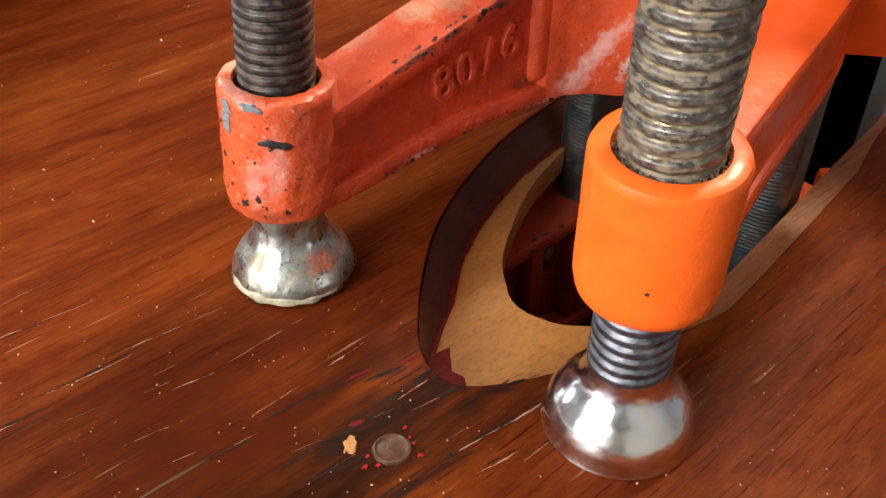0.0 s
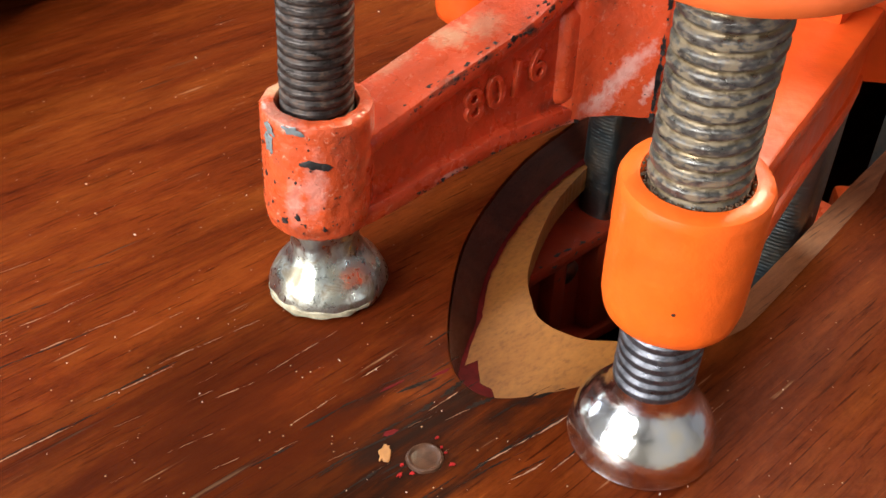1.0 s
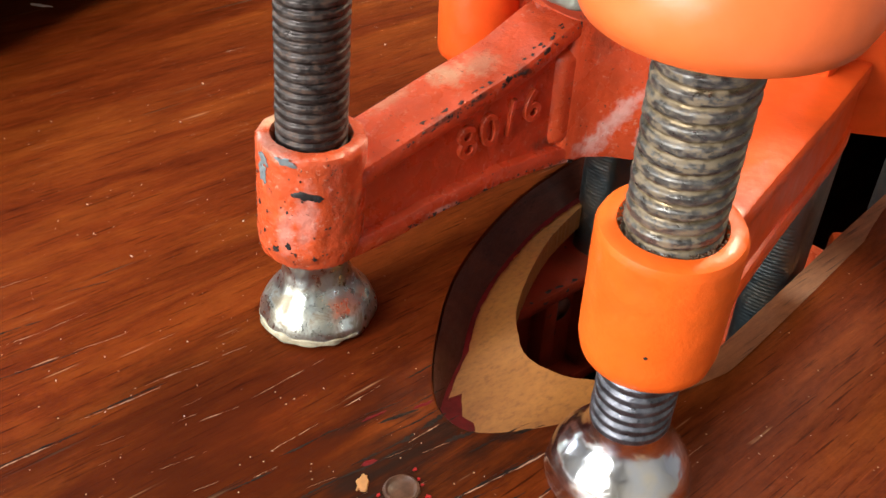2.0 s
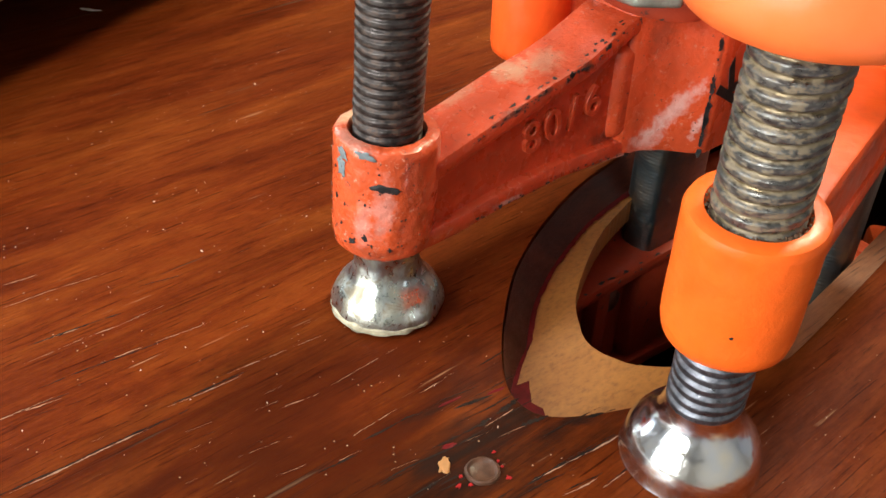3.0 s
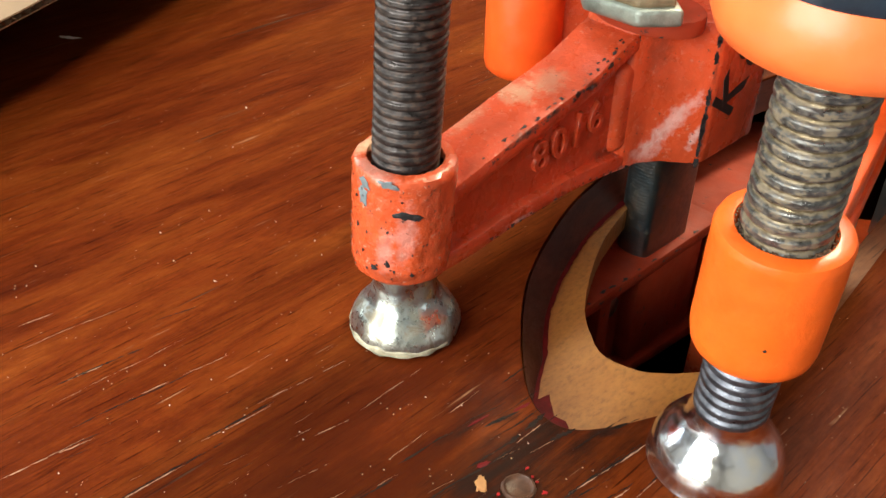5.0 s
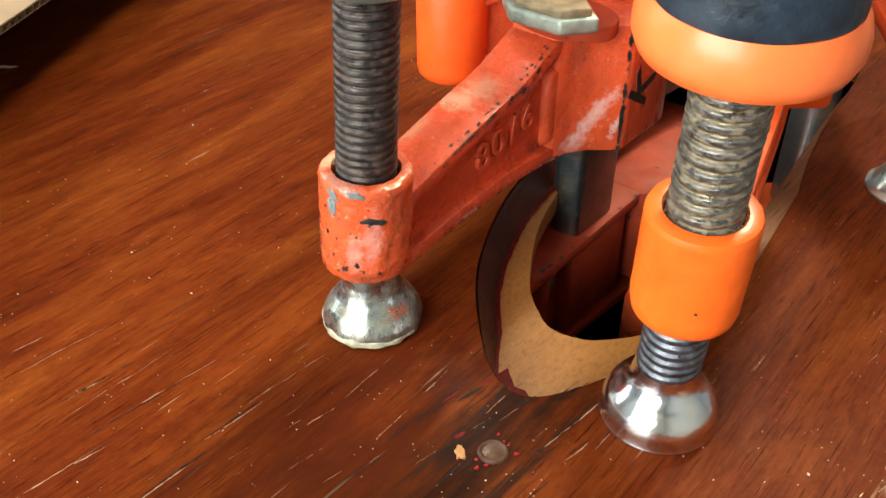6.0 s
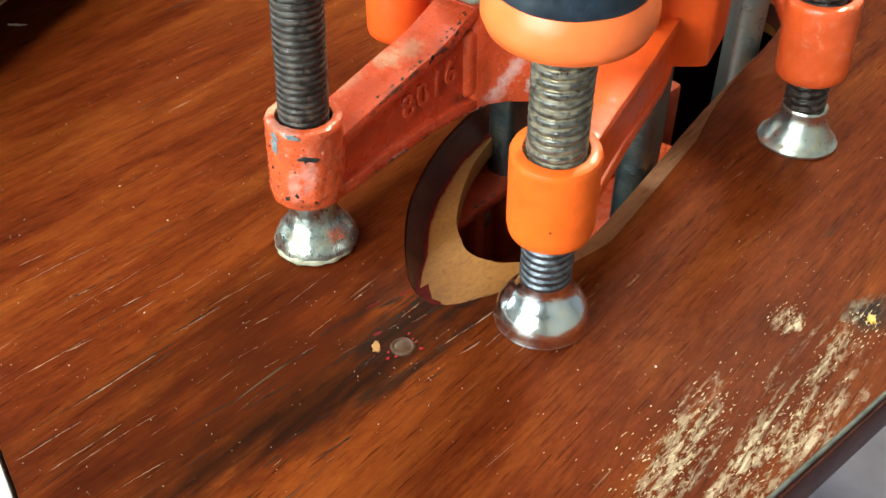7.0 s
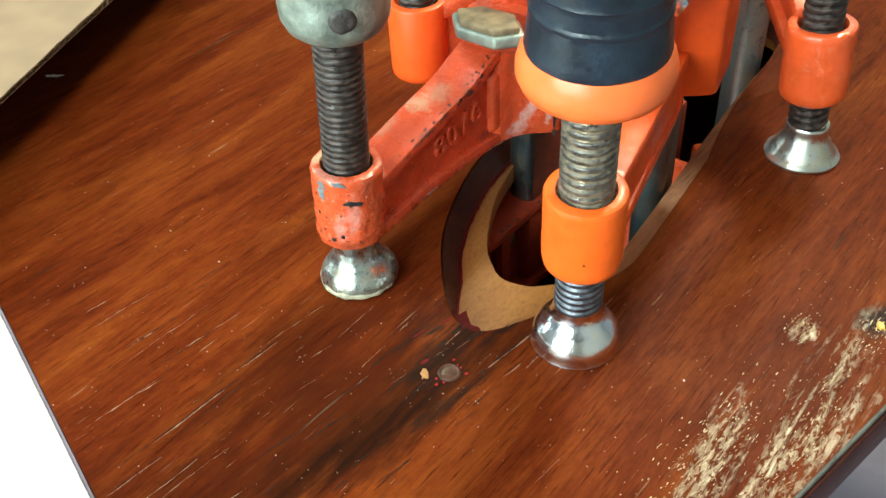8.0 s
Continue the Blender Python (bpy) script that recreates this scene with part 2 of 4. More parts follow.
def worn_paint(name, colour, chips=0.0, smear=0.0, rough=0.32, dark=(0.03, 0.028, 0.027), scale=1.0, spots=(), lumpy=0.12, pits=0.0):
    m, n, l, p = material(name)
    v = coords(n, l)
    broad = noise_tex(n, l, v, 45 * scale, 6, 0.65)
    base = ramp(n, l, broad, [(0.3, tuple(c * 0.74 for c in colour)), (0.7, tuple(min(1, c * 1.14) for c in colour))])
    metal = None
    if smear:
        s = ramp(n, l, noise_tex(n, l, v, 110 * scale, 6, 0.7, 0.6), [(0.66 - smear, 0.0), (0.84 - smear, 0.6)])
        base = mix(n, l, s, base, rgb(0.60, 0.30, 0.20))
    for centre, half, turn, ink, strength in spots:
        f = spot(n, l, centre, half, turn)
        base = mix(n, l, mix(n, l, 1.0, f, rgb(strength, strength, strength), "MULTIPLY"), base, rgb(*ink))
    if chips:
        c = ramp(n, l, noise_tex(n, l, v, 230 * scale, 5, 0.65), [(0.74 - chips, 0.0), (0.76 - chips, 1.0)])
        g = ramp(n, l, noise_tex(n, l, v, 60 * scale, 3, 0.5), [(0.52, 0.0), (0.57, 1.0)])
        metal = mix(n, l, 1.0, c, g, "MULTIPLY")
        base = mix(n, l, metal, base, rgb(*dark))
    if pits:
        fleck = ramp(n, l, noise_tex(n, l, v, 620, 5, 0.7, 0.4), [(0.60, 0.0), (0.66, pits)])
        base = mix(n, l, fleck, base, rgb(0.62, 0.34, 0.25))
        rub = ramp(n, l, noise_tex(n, l, v, 330, 6, 0.75, 0.6), [(0.60, 0.0), (0.72, pits)])
        base = mix(n, l, rub, base, rgb(0.30, 0.028, 0.012))
        pit = ramp(n, l, noise_tex(n, l, v, 850, 3, 0.6), [(0.685, 0.0), (0.71, 1.0)])
        base = mix(n, l, pit, base, rgb(*dark))
    l.new(base, p.inputs["Base Color"])
    l.new(ramp(n, l, noise_tex(n, l, v, 120, 5), [(0.3, rough - 0.1), (0.7, rough + 0.14)]), p.inputs["Roughness"])
    p.inputs["Specular IOR Level"].default_value = 0.5 if lumpy > 0.2 else 0.28
    p.inputs["Coat Weight"].default_value = 0.3 if lumpy > 0.2 else 0.08
    p.inputs["Coat Roughness"].default_value = 0.10
    h = noise_tex(n, l, v, 260, 5, 0.6)
    b0 = node(n, l, "ShaderNodeBump", {"Height": noise_tex(n, l, v, 700, 3, 0.6), "Strength": lumpy, "Distance": 0.0003})
    if metal is not None:
        b0 = node(n, l, "ShaderNodeBump", {"Height": metal, "Strength": 0.5, "Distance": 0.0003, "Normal": b0.outputs[0]}, invert=True)
    bump(n, l, p, h, lumpy * 2.0, 0.0007, b0)
    return m


PALE_SMEAR_SHINE, DUST_SMEAR, GRIME = (0.70, 0.55, 0.50), (0.44, 0.26, 0.16), (0.05, 0.03, 0.024)
AXIS_A = -0.1062
ARM_SPOTS = [
    ((AXIS_A - 0.004, 0.1605, 0.0528), (0.0075, 0.0060, 0.004), (0, 0, 20), DUST_SMEAR, 0.75),
    ((AXIS_A - 0.001, 0.1680, 0.0545), (0.0060, 0.0070, 0.004), (0, 0, 0), DUST_SMEAR, 0.5),
    ((AXIS_A - 0.007, 0.1450, 0.0490), (0.0030, 0.0090, 0.004), (0, 0, 0), DUST_SMEAR, 0.4),
    ((AXIS_A + 0.0088, 0.1490, 0.0490), (0.003, 0.0065, 0.0012), (13, 0, 0), GRIME, 0.9),
    ((AXIS_A + 0.0088, 0.1745, 0.0545), (0.003, 0.0022, 0.0020), (0, 0, 0), GRIME, 1.0),
    ((AXIS_A + 0.0088, 0.1600, 0.0515), (0.003, 0.0050, 0.0010), (13, 0, 0), GRIME, 0.8),
    ((AXIS_A + 0.0062, 0.1880, 0.0290), (0.004, 0.0080, 0.0022), (0, 0, 0), GRIME, 0.6),
    ((AXIS_A + 0.0062, 0.1740, 0.0530), (0.004, 0.0140, 0.0016), (8, 0, 0), GRIME, 0.6),
    ((AXIS_A + 0.0088, 0.1900, 0.0215), (0.004, 0.0090, 0.0016), (0, 0, 0), PALE_SMEAR_SHINE, 0.6),
    ((AXIS_A + 0.0088, 0.1500, 0.0240), (0.004, 0.0060, 0.0010), (0, 0, 0), PALE_SMEAR_SHINE, 0.5),
]
BOSS_SPOTS = [
    ((AXIS_A + 0.0150, 0.2060, 0.0350), (0.0026, 0.0090, 0.0150), (0, 30, 0), PALE_SMEAR_SHINE, 0.55),
    ((AXIS_A + 0.0110, 0.2020, 0.0260), (0.0030, 0.0070, 0.0080), (0, 40, 0), PALE_SMEAR_SHINE, 0.5),
    ((AXIS_A + 0.0215, 0.2100, 0.0330), (0.0016, 0.0020, 0.0090), (0, 20, 0), PALE_SMEAR_SHINE, 0.7),
    ((AXIS_A + 0.0226, 0.2120, 0.0320), (0.0011, 0.0011, 0.0110), (0, 0, 0), GRIME, 1.0),
    ((AXIS_A + 0.0226, 0.2120, 0.0520), (0.0009, 0.0009, 0.0100), (0, 0, 0), GRIME, 0.9),
    ((AXIS_A + 0.0110, 0.2000, 0.0560), (0.0060, 0.0040, 0.0060), (0, 0, 0), GRIME, 0.45),
    ((AXIS_A + 0.0227, 0.2420, 0.0360), (0.0020, 0.0035, 0.0160), (-20, 0, 0), PALE_SMEAR_SHINE, 0.6),
]
BARREL_SPOTS = [
    # two pale spots put specular shine into the barrel's colour
    ((0.0100, -0.0080, 0.0370), (0.0034, 0.0034, 0.0100), (0, 0, 0), PALE_SMEAR_SHINE, 0.28),
    ((0.0060, -0.0110, 0.0320), (0.0026, 0.0026, 0.0070), (0, 0, 0), PALE_SMEAR_SHINE, 0.25),
    ((0.0000, -0.0120, 0.0515), (0.0120, 0.0060, 0.0012), (0, 0, 0), (0.30, 0.24, 0.20), 0.45),
    ((-0.0090, -0.0040, 0.0525), (0.0050, 0.0070, 0.0030), (0, 0, 0), (0.50, 0.36, 0.22), 0.8),
    ((0.0080, -0.0090, 0.0240), (0.0080, 0.0080, 0.0022), (0, 0, 0), GRIME, 0.35),
]
PAINT_RED = worn_paint("chipped_red_orange_paint", (0.52, 0.064, 0.020), 0.035, 0.03, 0.27, scale=1.7, spots=ARM_SPOTS, lumpy=0.28, pits=0.35)
PAINT_BARREL = worn_paint("battered_red_orange_paint", (0.58, 0.086, 0.025), 0.115, 0.05, 0.28, scale=2.0, spots=BARREL_SPOTS, lumpy=0.42, pits=0.75)
PAINT_RED_BODY = worn_paint("red_orange_paint", (0.56, 0.076, 0.023), 0.03, 0.03, 0.27, scale=1.5, spots=BOSS_SPOTS, lumpy=0.28, pits=0.35)
PAINT_ORANGE = worn_paint("bright_orange_paint", (0.88, 0.130, 0.012), 0.0, 0.0, 0.42, lumpy=0.17)
PAINT_ORANGE_BODY = worn_paint("orange_arm_paint", (0.76, 0.088, 0.011), 0.0, 0.0, 0.38, lumpy=0.13)
PAINT_SCUFFED = worn_paint("scuffed_orange_paint", (0.70, 0.095, 0.018), 0.03, 0.09, 0.36, scale=1.3, lumpy=0.25)
PAINT_JAW = worn_paint("dark_red_paint", (0.34, 0.040, 0.012), 0.13, 0.0, 0.6, scale=1.5, lumpy=0.14)
PLASTIC_ORANGE = plain("orange_plastic", (0.82, 0.155, 0.035), 0.36, 0, 0.12, 70, 0.15)


def zinc(name, cool, warm, stain, amount, rough, dents):
    """Zinc plate with dull stains; a patchy bluish and yellowish tint puts reflected sky into the colour."""
    m, n, l, p = material(name)
    v = coords(n, l)
    tint = ramp(n, l, noise_tex(n, l, v, 85, 4, 0.6, 0.8), [(0.38, cool), (0.52, tuple((a + b) / 2 for a, b in zip(cool, warm))), (0.64, warm)])
    dull = ramp(n, l, noise_tex(n, l, v, 170, 6, 0.7, 0.5), [(0.70 - amount, 0.0), (0.82 - amount, 0.9)])
    l.new(mix(n, l, dull, tint, rgb(*stain)), p.inputs["Base Color"])
    fine = noise_tex(n, l, v, 600, 4)
    l.new(mix(n, l, dull, ramp(n, l, fine, [(0.3, rough), (0.7, rough + 0.12)]), rgb(0.42, 0.42, 0.42)), p.inputs["Roughness"])
    l.new(ramp(n, l, dull, [(0.0, 1.0), (1.0, 0.6)]), p.inputs["Metallic"])
    b0 = node(n, l, "ShaderNodeBump", {"Height": noise_tex(n, l, v, 120, 3), "Strength": dents, "Distance": 0.0012})
    bump(n, l, p, noise_tex(n, l, v, 800, 4), 0.10, 0.0003, b0)
    return m


CHROME = zinc("zinc_plate", (0.76, 0.85, 1.0), (0.95, 0.93, 0.84), (0.50, 0.48, 0.40), 0.05, 0.11, 0.36)
CHROME_DULL = zinc("stained_zinc_plate", (0.44, 0.52, 0.54), (0.54, 0.55, 0.46), (0.20, 0.165, 0.11), 0.21, 0.23, 0.30)
CHROME_SATIN = zinc("satin_zinc_plate", (0.66, 0.72, 0.72), (0.74, 0.70, 0.54), (0.36, 0.31, 0.20), 0.10, 0.26, 0.30)
RIVET = plain("dark_rusted_rivet", (0.055, 0.048, 0.044), 0.5, 0.3, 0.5, 260, 0.6)
GREY_METAL = plain("dull_green_grey_metal", (0.235, 0.265, 0.225), 0.42, 0.4, 0.55, 130, 0.7)
BAR_STEEL = zinc("blued_bar_steel", (0.150, 0.195, 0.215), (0.25, 0.25, 0.22), (0.15, 0.115, 0.065), 0.12, 0.30, 0.25)
PALE_STEEL = zinc("stained_pale_steel", (0.40, 0.46, 0.45), (0.50, 0.49, 0.43), (0.15, 0.14, 0.12), 0.14, 0.38, 0.30)
RUBBER = plain("black_rubber", (0.010, 0.017, 0.027), 0.36, 0, 0.5, 130, 0.4)
INK = plain("black_marker_ink", (0.012, 0.01, 0.01), 0.5, 0, 0.2, 90, 0.05)
CREAM = plain("dried_cream_glue", (0.36, 0.33, 0.23), 0.18, 0, 0.55, 260, 0.6)
SMEAR = plain("whitish_glue_smear", (0.62, 0.42, 0.34), 0.4, 0, 0.3, 160, 0.4)
RED_STAIN = plain("dark_red_stain", (0.085, 0.0042, 0.005), 0.5, 0, 0.4, 220, 0.2)
CARD = plain("brown_cardboard", (0.245, 0.165, 0.098), 0.8, 0, 0.16, 55, 0.2)
WHITE = plain("white_paint", (0.82, 0.82, 0.80), 0.5, 0, 0.04, 12, 0.1)
FLOOR = plain("purple_grey_floor", (0.30, 0.255, 0.32), 0.5, 0, 0.25, 9, 0.2)
WALL = plain("grey_wall", (0.24, 0.235, 0.23), 0.8, 0, 0.04, 4, 0.1)
SOOT = plain("charred_wood", (0.013, 0.0075, 0.0055), 0.5, 0, 0.5, 240, 0.7)
PACKED = plain("packed_brown_dust", (0.10, 0.055, 0.028), 0.7, 0, 0.5, 400, 0.5)
WORN_EDGE = plain("worn_grey_edge", (0.040, 0.036, 0.031), 0.45, 0, 0.6, 160, 0.5)
YELLOW = plain("ochre_filler", (0.55, 0.30, 0.04), 0.4, 0, 0.3, 300, 0.4)
SCRATCH = plain("dry_scratched_varnish", (0.30, 0.165, 0.10), 0.6, 0, 0.3, 300, 0.3)
TAN = plain("bare_tan_wood", (0.36, 0.165, 0.05), 0.5, 0, 0.3, 300, 0.3)


for dry, level in ((RED_STAIN, 0.1), (SOOT, 0.08), (SCRATCH, 0.2)):
    dry.node_tree.nodes["Principled BSDF"].inputs["Specular IOR Level"].default_value = level


def pale_ply():
    m, n, l, p = material("pale_plywood")
    f = noise_tex(n, l, coords(n, l, (1, 0.25, 1), turn=radians(30)), 90, 5, 0.6)
    flecks = noise_tex(n, l, coords(n, l, (1, 0.45, 1), turn=radians(30)), 900, 4, 0.7)
    base = ramp(n, l, f, [(0.3, (0.215, 0.082, 0.014)), (0.7, (0.32, 0.134, 0.024))])
    base = mix(n, l, 0.6, base, ramp(n, l, flecks, [(0.3, (0.45, 0.40, 0.36)), (0.48, (1, 1, 1)), (0.7, (1.3, 1.3, 1.25))]), "MULTIPLY")
    l.new(base, p.inputs["Base Color"])
    p.inputs["Roughness"].default_value = 0.5
    bump(n, l, p, flecks, 0.2, 0.0003)
    return m


PALE = pale_ply()


def thread_steel(name, groove, crest, dirt, amount, metal, radius=0.0):
    m, n, l, p = material(name)
    v = coords(n, l)
    grime = noise_tex(n, l, coords(n, l, (1, 1, 2.2)), 380, 7, 0.75)
    base = ramp(n, l, noise_tex(n, l, v, 320, 6, 0.7), [(0.3, groove), (0.7, crest)])
    f = ramp(n, l, grime, [(0.64 - amount, 0.0), (0.70 - amount, 0.9)])
    base = mix(n, l, f, base, rgb(*dirt))
    if radius:
        # old oil and dust packed in the grooves
        flat = node(n, l, "ShaderNodeVectorMath", {0: v, 1: (1, 1, 0)}, operation="MULTIPLY").outputs[0]
        out = node(n, l, "ShaderNodeVectorMath", {0: flat}, operation="LENGTH").outputs["Value"]
        out = node(n, l, "ShaderNodeMath", {0: grime, 1: 0.0007, 2: out}, operation="MULTIPLY_ADD").outputs[0]
        out = node(n, l, "ShaderNodeMapRange", {"Value": out, "From Min": radius - 0.00025, "From Max": radius + 0.00022}).outputs[0]
        base = mix(n, l, out, rgb(0.20, 0.155, 0.090), base)
    l.new(ramp(n, l, grime, [(0.62 - amount, metal), (0.70 - amount, 0.05)]), p.inputs["Metallic"])
    l.new(base, p.inputs["Base Color"])
    l.new(ramp(n, l, grime, [(0.35, 0.22), (0.62, 0.6)]), p.inputs["Roughness"])
    bump(n, l, p, noise_tex(n, l, v, 900, 5, 0.7), 0.5, 0.0003)
    return m


THREAD_DARK = thread_steel("dark_oiled_thread", (0.022, 0.019, 0.018), (0.095, 0.084, 0.080), (0.075, 0.042, 0.026), 0.11, 0.85)
THREAD_DUSTY = thread_steel("sawdust_caked_thread", (0.070, 0.068, 0.064), (0.185, 0.182, 0.170), (0.185, 0.145, 0.090), 0.14, 0.85, 0.0080)
THREAD_CLEAN = thread_steel("bare_thread", (0.045, 0.05, 0.06), (0.22, 0.23, 0.26), (0.16, 0.13, 0.09), 0.0, 0.95)


# ---- mesh helpers ----
def part(name, bm, mat, parent=None, label="", smooth=40):
    bmesh.ops.recalc_face_normals(bm, faces=bm.faces)
    me = bpy.data.meshes.new(name)
    bm.to_mesh(me)
    bm.free()
    me.materials.append(mat)
    if smooth:
        me.set_sharp_from_angle(angle=radians(smooth))
        for poly in me.polygons:
            poly.use_smooth = True
    ob = new(name, me)
    if parent is not None:
        ob.parent = parent
    if label:
        ob["label"] = label
    return ob


def thing(name, where, label, category, group=""):
    return tagged(at(new(name), where), label, category, group)


def at(ob, m):
    ob.matrix_world = m
    return ob


def lathe(profile, steps=48, wobble=0.0, seed=0):
    bm = bmesh.new()
    rings = []
    for r, z in profile:
        if r < 1e-6:
            rings.append([bm.verts.new((0, 0, z))])
            continue
        ring = []
        for i in range(steps):
            a = 2 * math.pi * i / steps
            k = 1 + wobble * noise.noise((3 * math.cos(a) + seed, 3 * math.sin(a), 60 * z))
            ring.append(bm.verts.new((r * k * math.cos(a), r * k * math.sin(a), z)))
        rings.append(ring)
    for a, b in zip(rings, rings[1:]):
        for i in range(steps):
            j = (i + 1) % steps
            quad = [a[i % len(a)], a[j % len(a)], b[j % len(b)], b[i % len(b)]]
            quad = list(dict.fromkeys(quad))
            if len(quad) > 2:
                bm.faces.new(quad)
    return bm


def screw(radius, z0, z1, pitch, depth, steps=32, per=6):
    """A real helical thread between z0 and z1, with capped ends."""
    bm = bmesh.new()
    rows = int((z1 - z0) / pitch * per)
    grid = []
    for k in range(rows + 1):
        z = z0 + (z1 - z0) * k / rows
        ring = []
        for i in range(steps):
            a = 2 * math.pi * i / steps
            ph = (z / pitch - i / steps) % 1.0
            tri = abs(2 * ph - 1)
            r = radius - depth * min(1.0, max(0.0, (tri - 0.42) / 0.42)) ** 1.2
            r += 0.00012 * noise.noise((250 * z, 2 * math.cos(a), 2 * math.sin(a)))
            ring.append(bm.verts.new((r * math.cos(a), r * math.sin(a), z)))
        grid.append(ring)
    for a, b in zip(grid, grid[1:]):
        for i in range(steps):
            j = (i + 1) % steps
            bm.faces.new((a[i], a[j], b[j], b[i]))
    bm.faces.new(grid[0])
    bm.faces.new(grid[-1])
    return bm


def box(x0, x1, y0, y1, z0, z1, bevel=0.0, segments=2):
    bm = bmesh.new()
    bmesh.ops.create_cube(bm, size=1)
    for v in bm.verts:
        v.co = Vector((x1 if v.co.x > 0 else x0, y1 if v.co.y > 0 else y0, z1 if v.co.z > 0 else z0))
    if bevel:
        bmesh.ops.bevel(bm, geom=list(bm.edges), offset=bevel, segments=segments, affect="EDGES", profile=0.5)
    return bm


def prism(outline, x0, x1, bevel=0.0, segments=2):
    """A plate in the y-z plane with the given outline, between two x's."""
    bm = bmesh.new()
    a = [bm.verts.new((x0, y, z)) for y, z in outline]
    b = [bm.verts.new((x1, y, z)) for y, z in outline]
    bm.faces.new(a)
    bm.faces.new(b[::-1])
    for i in range(len(a)):
        j = (i + 1) % len(a)
        bm.faces.new((a[i], b[i], b[j], a[j]))
    bmesh.ops.recalc_face_normals(bm, faces=bm.faces)
    if bevel:
        bmesh.ops.bevel(bm, geom=list(bm.edges), offset=bevel, segments=segments, affect="EDGES", profile=0.5)
    return bm


def slab(outline, z0, z1, bevel=0.0, segments=2):
    """A plate in the x-y plane."""
    bm = prism([(x, y) for x, y in outline], z0, z1, bevel, segments)
    for v in bm.verts:
        v.co = Vector((v.co.y, v.co.z, v.co.x))
    return bm


def join(*meshes):
    out = bmesh.new()
    for b in meshes:
        tmp = bpy.data.meshes.new("tmp")
        b.to_mesh(tmp)
        b.free()
        out.from_mesh(tmp)
        bpy.data.meshes.remove(tmp)
    return out


def moved(bm, m):
    bm.transform(m)
    return bm


def spline(points, count):
    """A closed Catmull-Rom curve through the points, evenly sampled by parameter."""
    out, n = [], len(points)
    for k in range(count):
        f = k / count * n
        i, t = int(f), f - int(f)
        p = [Vector(points[(i + j - 1) % n]) for j in range(4)]
        out.append(0.5 * (2 * p[1] + (p[2] - p[0]) * t + (2 * p[0] - 5 * p[1] + 4 * p[2] - p[3]) * t * t + (3 * p[1] - p[0] - 3 * p[2] + p[3]) * t ** 3))
    return out


def curve_at(points, s):
    """Piecewise smooth height over length."""
    for (s0, z0), (s1, z1) in zip(points, points[1:]):
        if s <= s1:
            t = (s - s0) / (s1 - s0)
            t = min(1, max(0, t))
            return z0 + (z1 - z0) * t
    return points[-1][1]


def lumpy(bm, size, scale, seed):
    """Pushes the vertices in and out like thick old paint."""
    bm.normal_update()
    for v in bm.verts:
        v.co += v.normal * (size * noise.noise(v.co * scale + Vector((seed, 0, 0))) + 0.5 * size * noise.noise(v.co * scale * 2.6))
    return bm


def dense(profile, step):
    out = [profile[0]]
    for (r0, z0), (r1, z1) in zip(profile, profile[1:]):
        k = max(1, int(math.hypot(r1 - r0, z1 - z0) / step))
        out += [(r0 + (r1 - r0) * i / k, z0 + (z1 - z0) * i / k) for i in range(1, k + 1)]
    return out


# ---- room ----
def wall_with_window(name, axis, place, thick, a0, a1, z0, z1, hole):
    """A wall across x or y with a rectangular opening right through it."""
    h0, h1, w0, w1 = hole
    pieces = [(a0, h0, z0, z1), (h1, a1, z0, z1), (h0, h1, z0, w0), (h0, h1, w1, z1)]
    bms = []
    for p0, p1, q0, q1 in pieces:
        lo, hi = min(place, place + thick), max(place, place + thick)
        bms.append(box(lo, hi, p0, p1, q0, q1) if axis == "x" else box(p0, p1, lo, hi, q0, q1))
    return tagged(part(name, join(*bms), WALL, smooth=0), "plain grey plastered wall with a window opening", "wall", kind="structure")


R = ROOM
wall_with_window("wall_west", "x", R["x0"], -0.12, R["y0"] - 0.12, R["y1"] + 0.12, R["z0"], R["z1"], WIN_A)
wall_with_window("wall_south", "y", R["y0"], -0.12, R["x0"], R["x1"], R["z0"], R["z1"], WIN_B)
wall_with_window("wall_north", "y", R["y1"], 0.12, R["x0"], R["x1"], R["z0"], R["z1"], WIN_C)
tagged(part("wall_east", box(R["x1"], R["x1"] + 0.12, R["y0"] - 0.12, R["y1"] + 0.12, R["z0"], R["z1"]), WALL, smooth=0), "plain grey plastered wall", "wall", kind="structure")
tagged(part("floor", box(R["x0"] - 0.12, R["x1"] + 0.12, R["y0"] - 0.12, R["y1"] + 0.12, R["z0"] - 0.1, R["z0"]), FLOOR, smooth=0), "dull purple-grey painted floor beneath the table", "floor", kind="structure")
x0, x1, y0, y1 = R["x0"] - 0.12, R["x1"] + 0.12, R["y0"] - 0.12, R["y1"] + 0.12
a0, a1, b0, b1 = LIGHT_T
roof = [box(x0, a0, y0, y1, R["z1"], R["z1"] + 0.1), box(a1, x1, y0, y1, R["z1"], R["z1"] + 0.1), box(a0, a1, y0, b0, R["z1"], R["z1"] + 0.1), box(a0, a1, b1, y1, R["z1"], R["z1"] + 0.1)]
tagged(part("ceiling", join(*roof), WALL, smooth=0), "plain grey ceiling with a skylight opening", "ceiling", kind="structure")

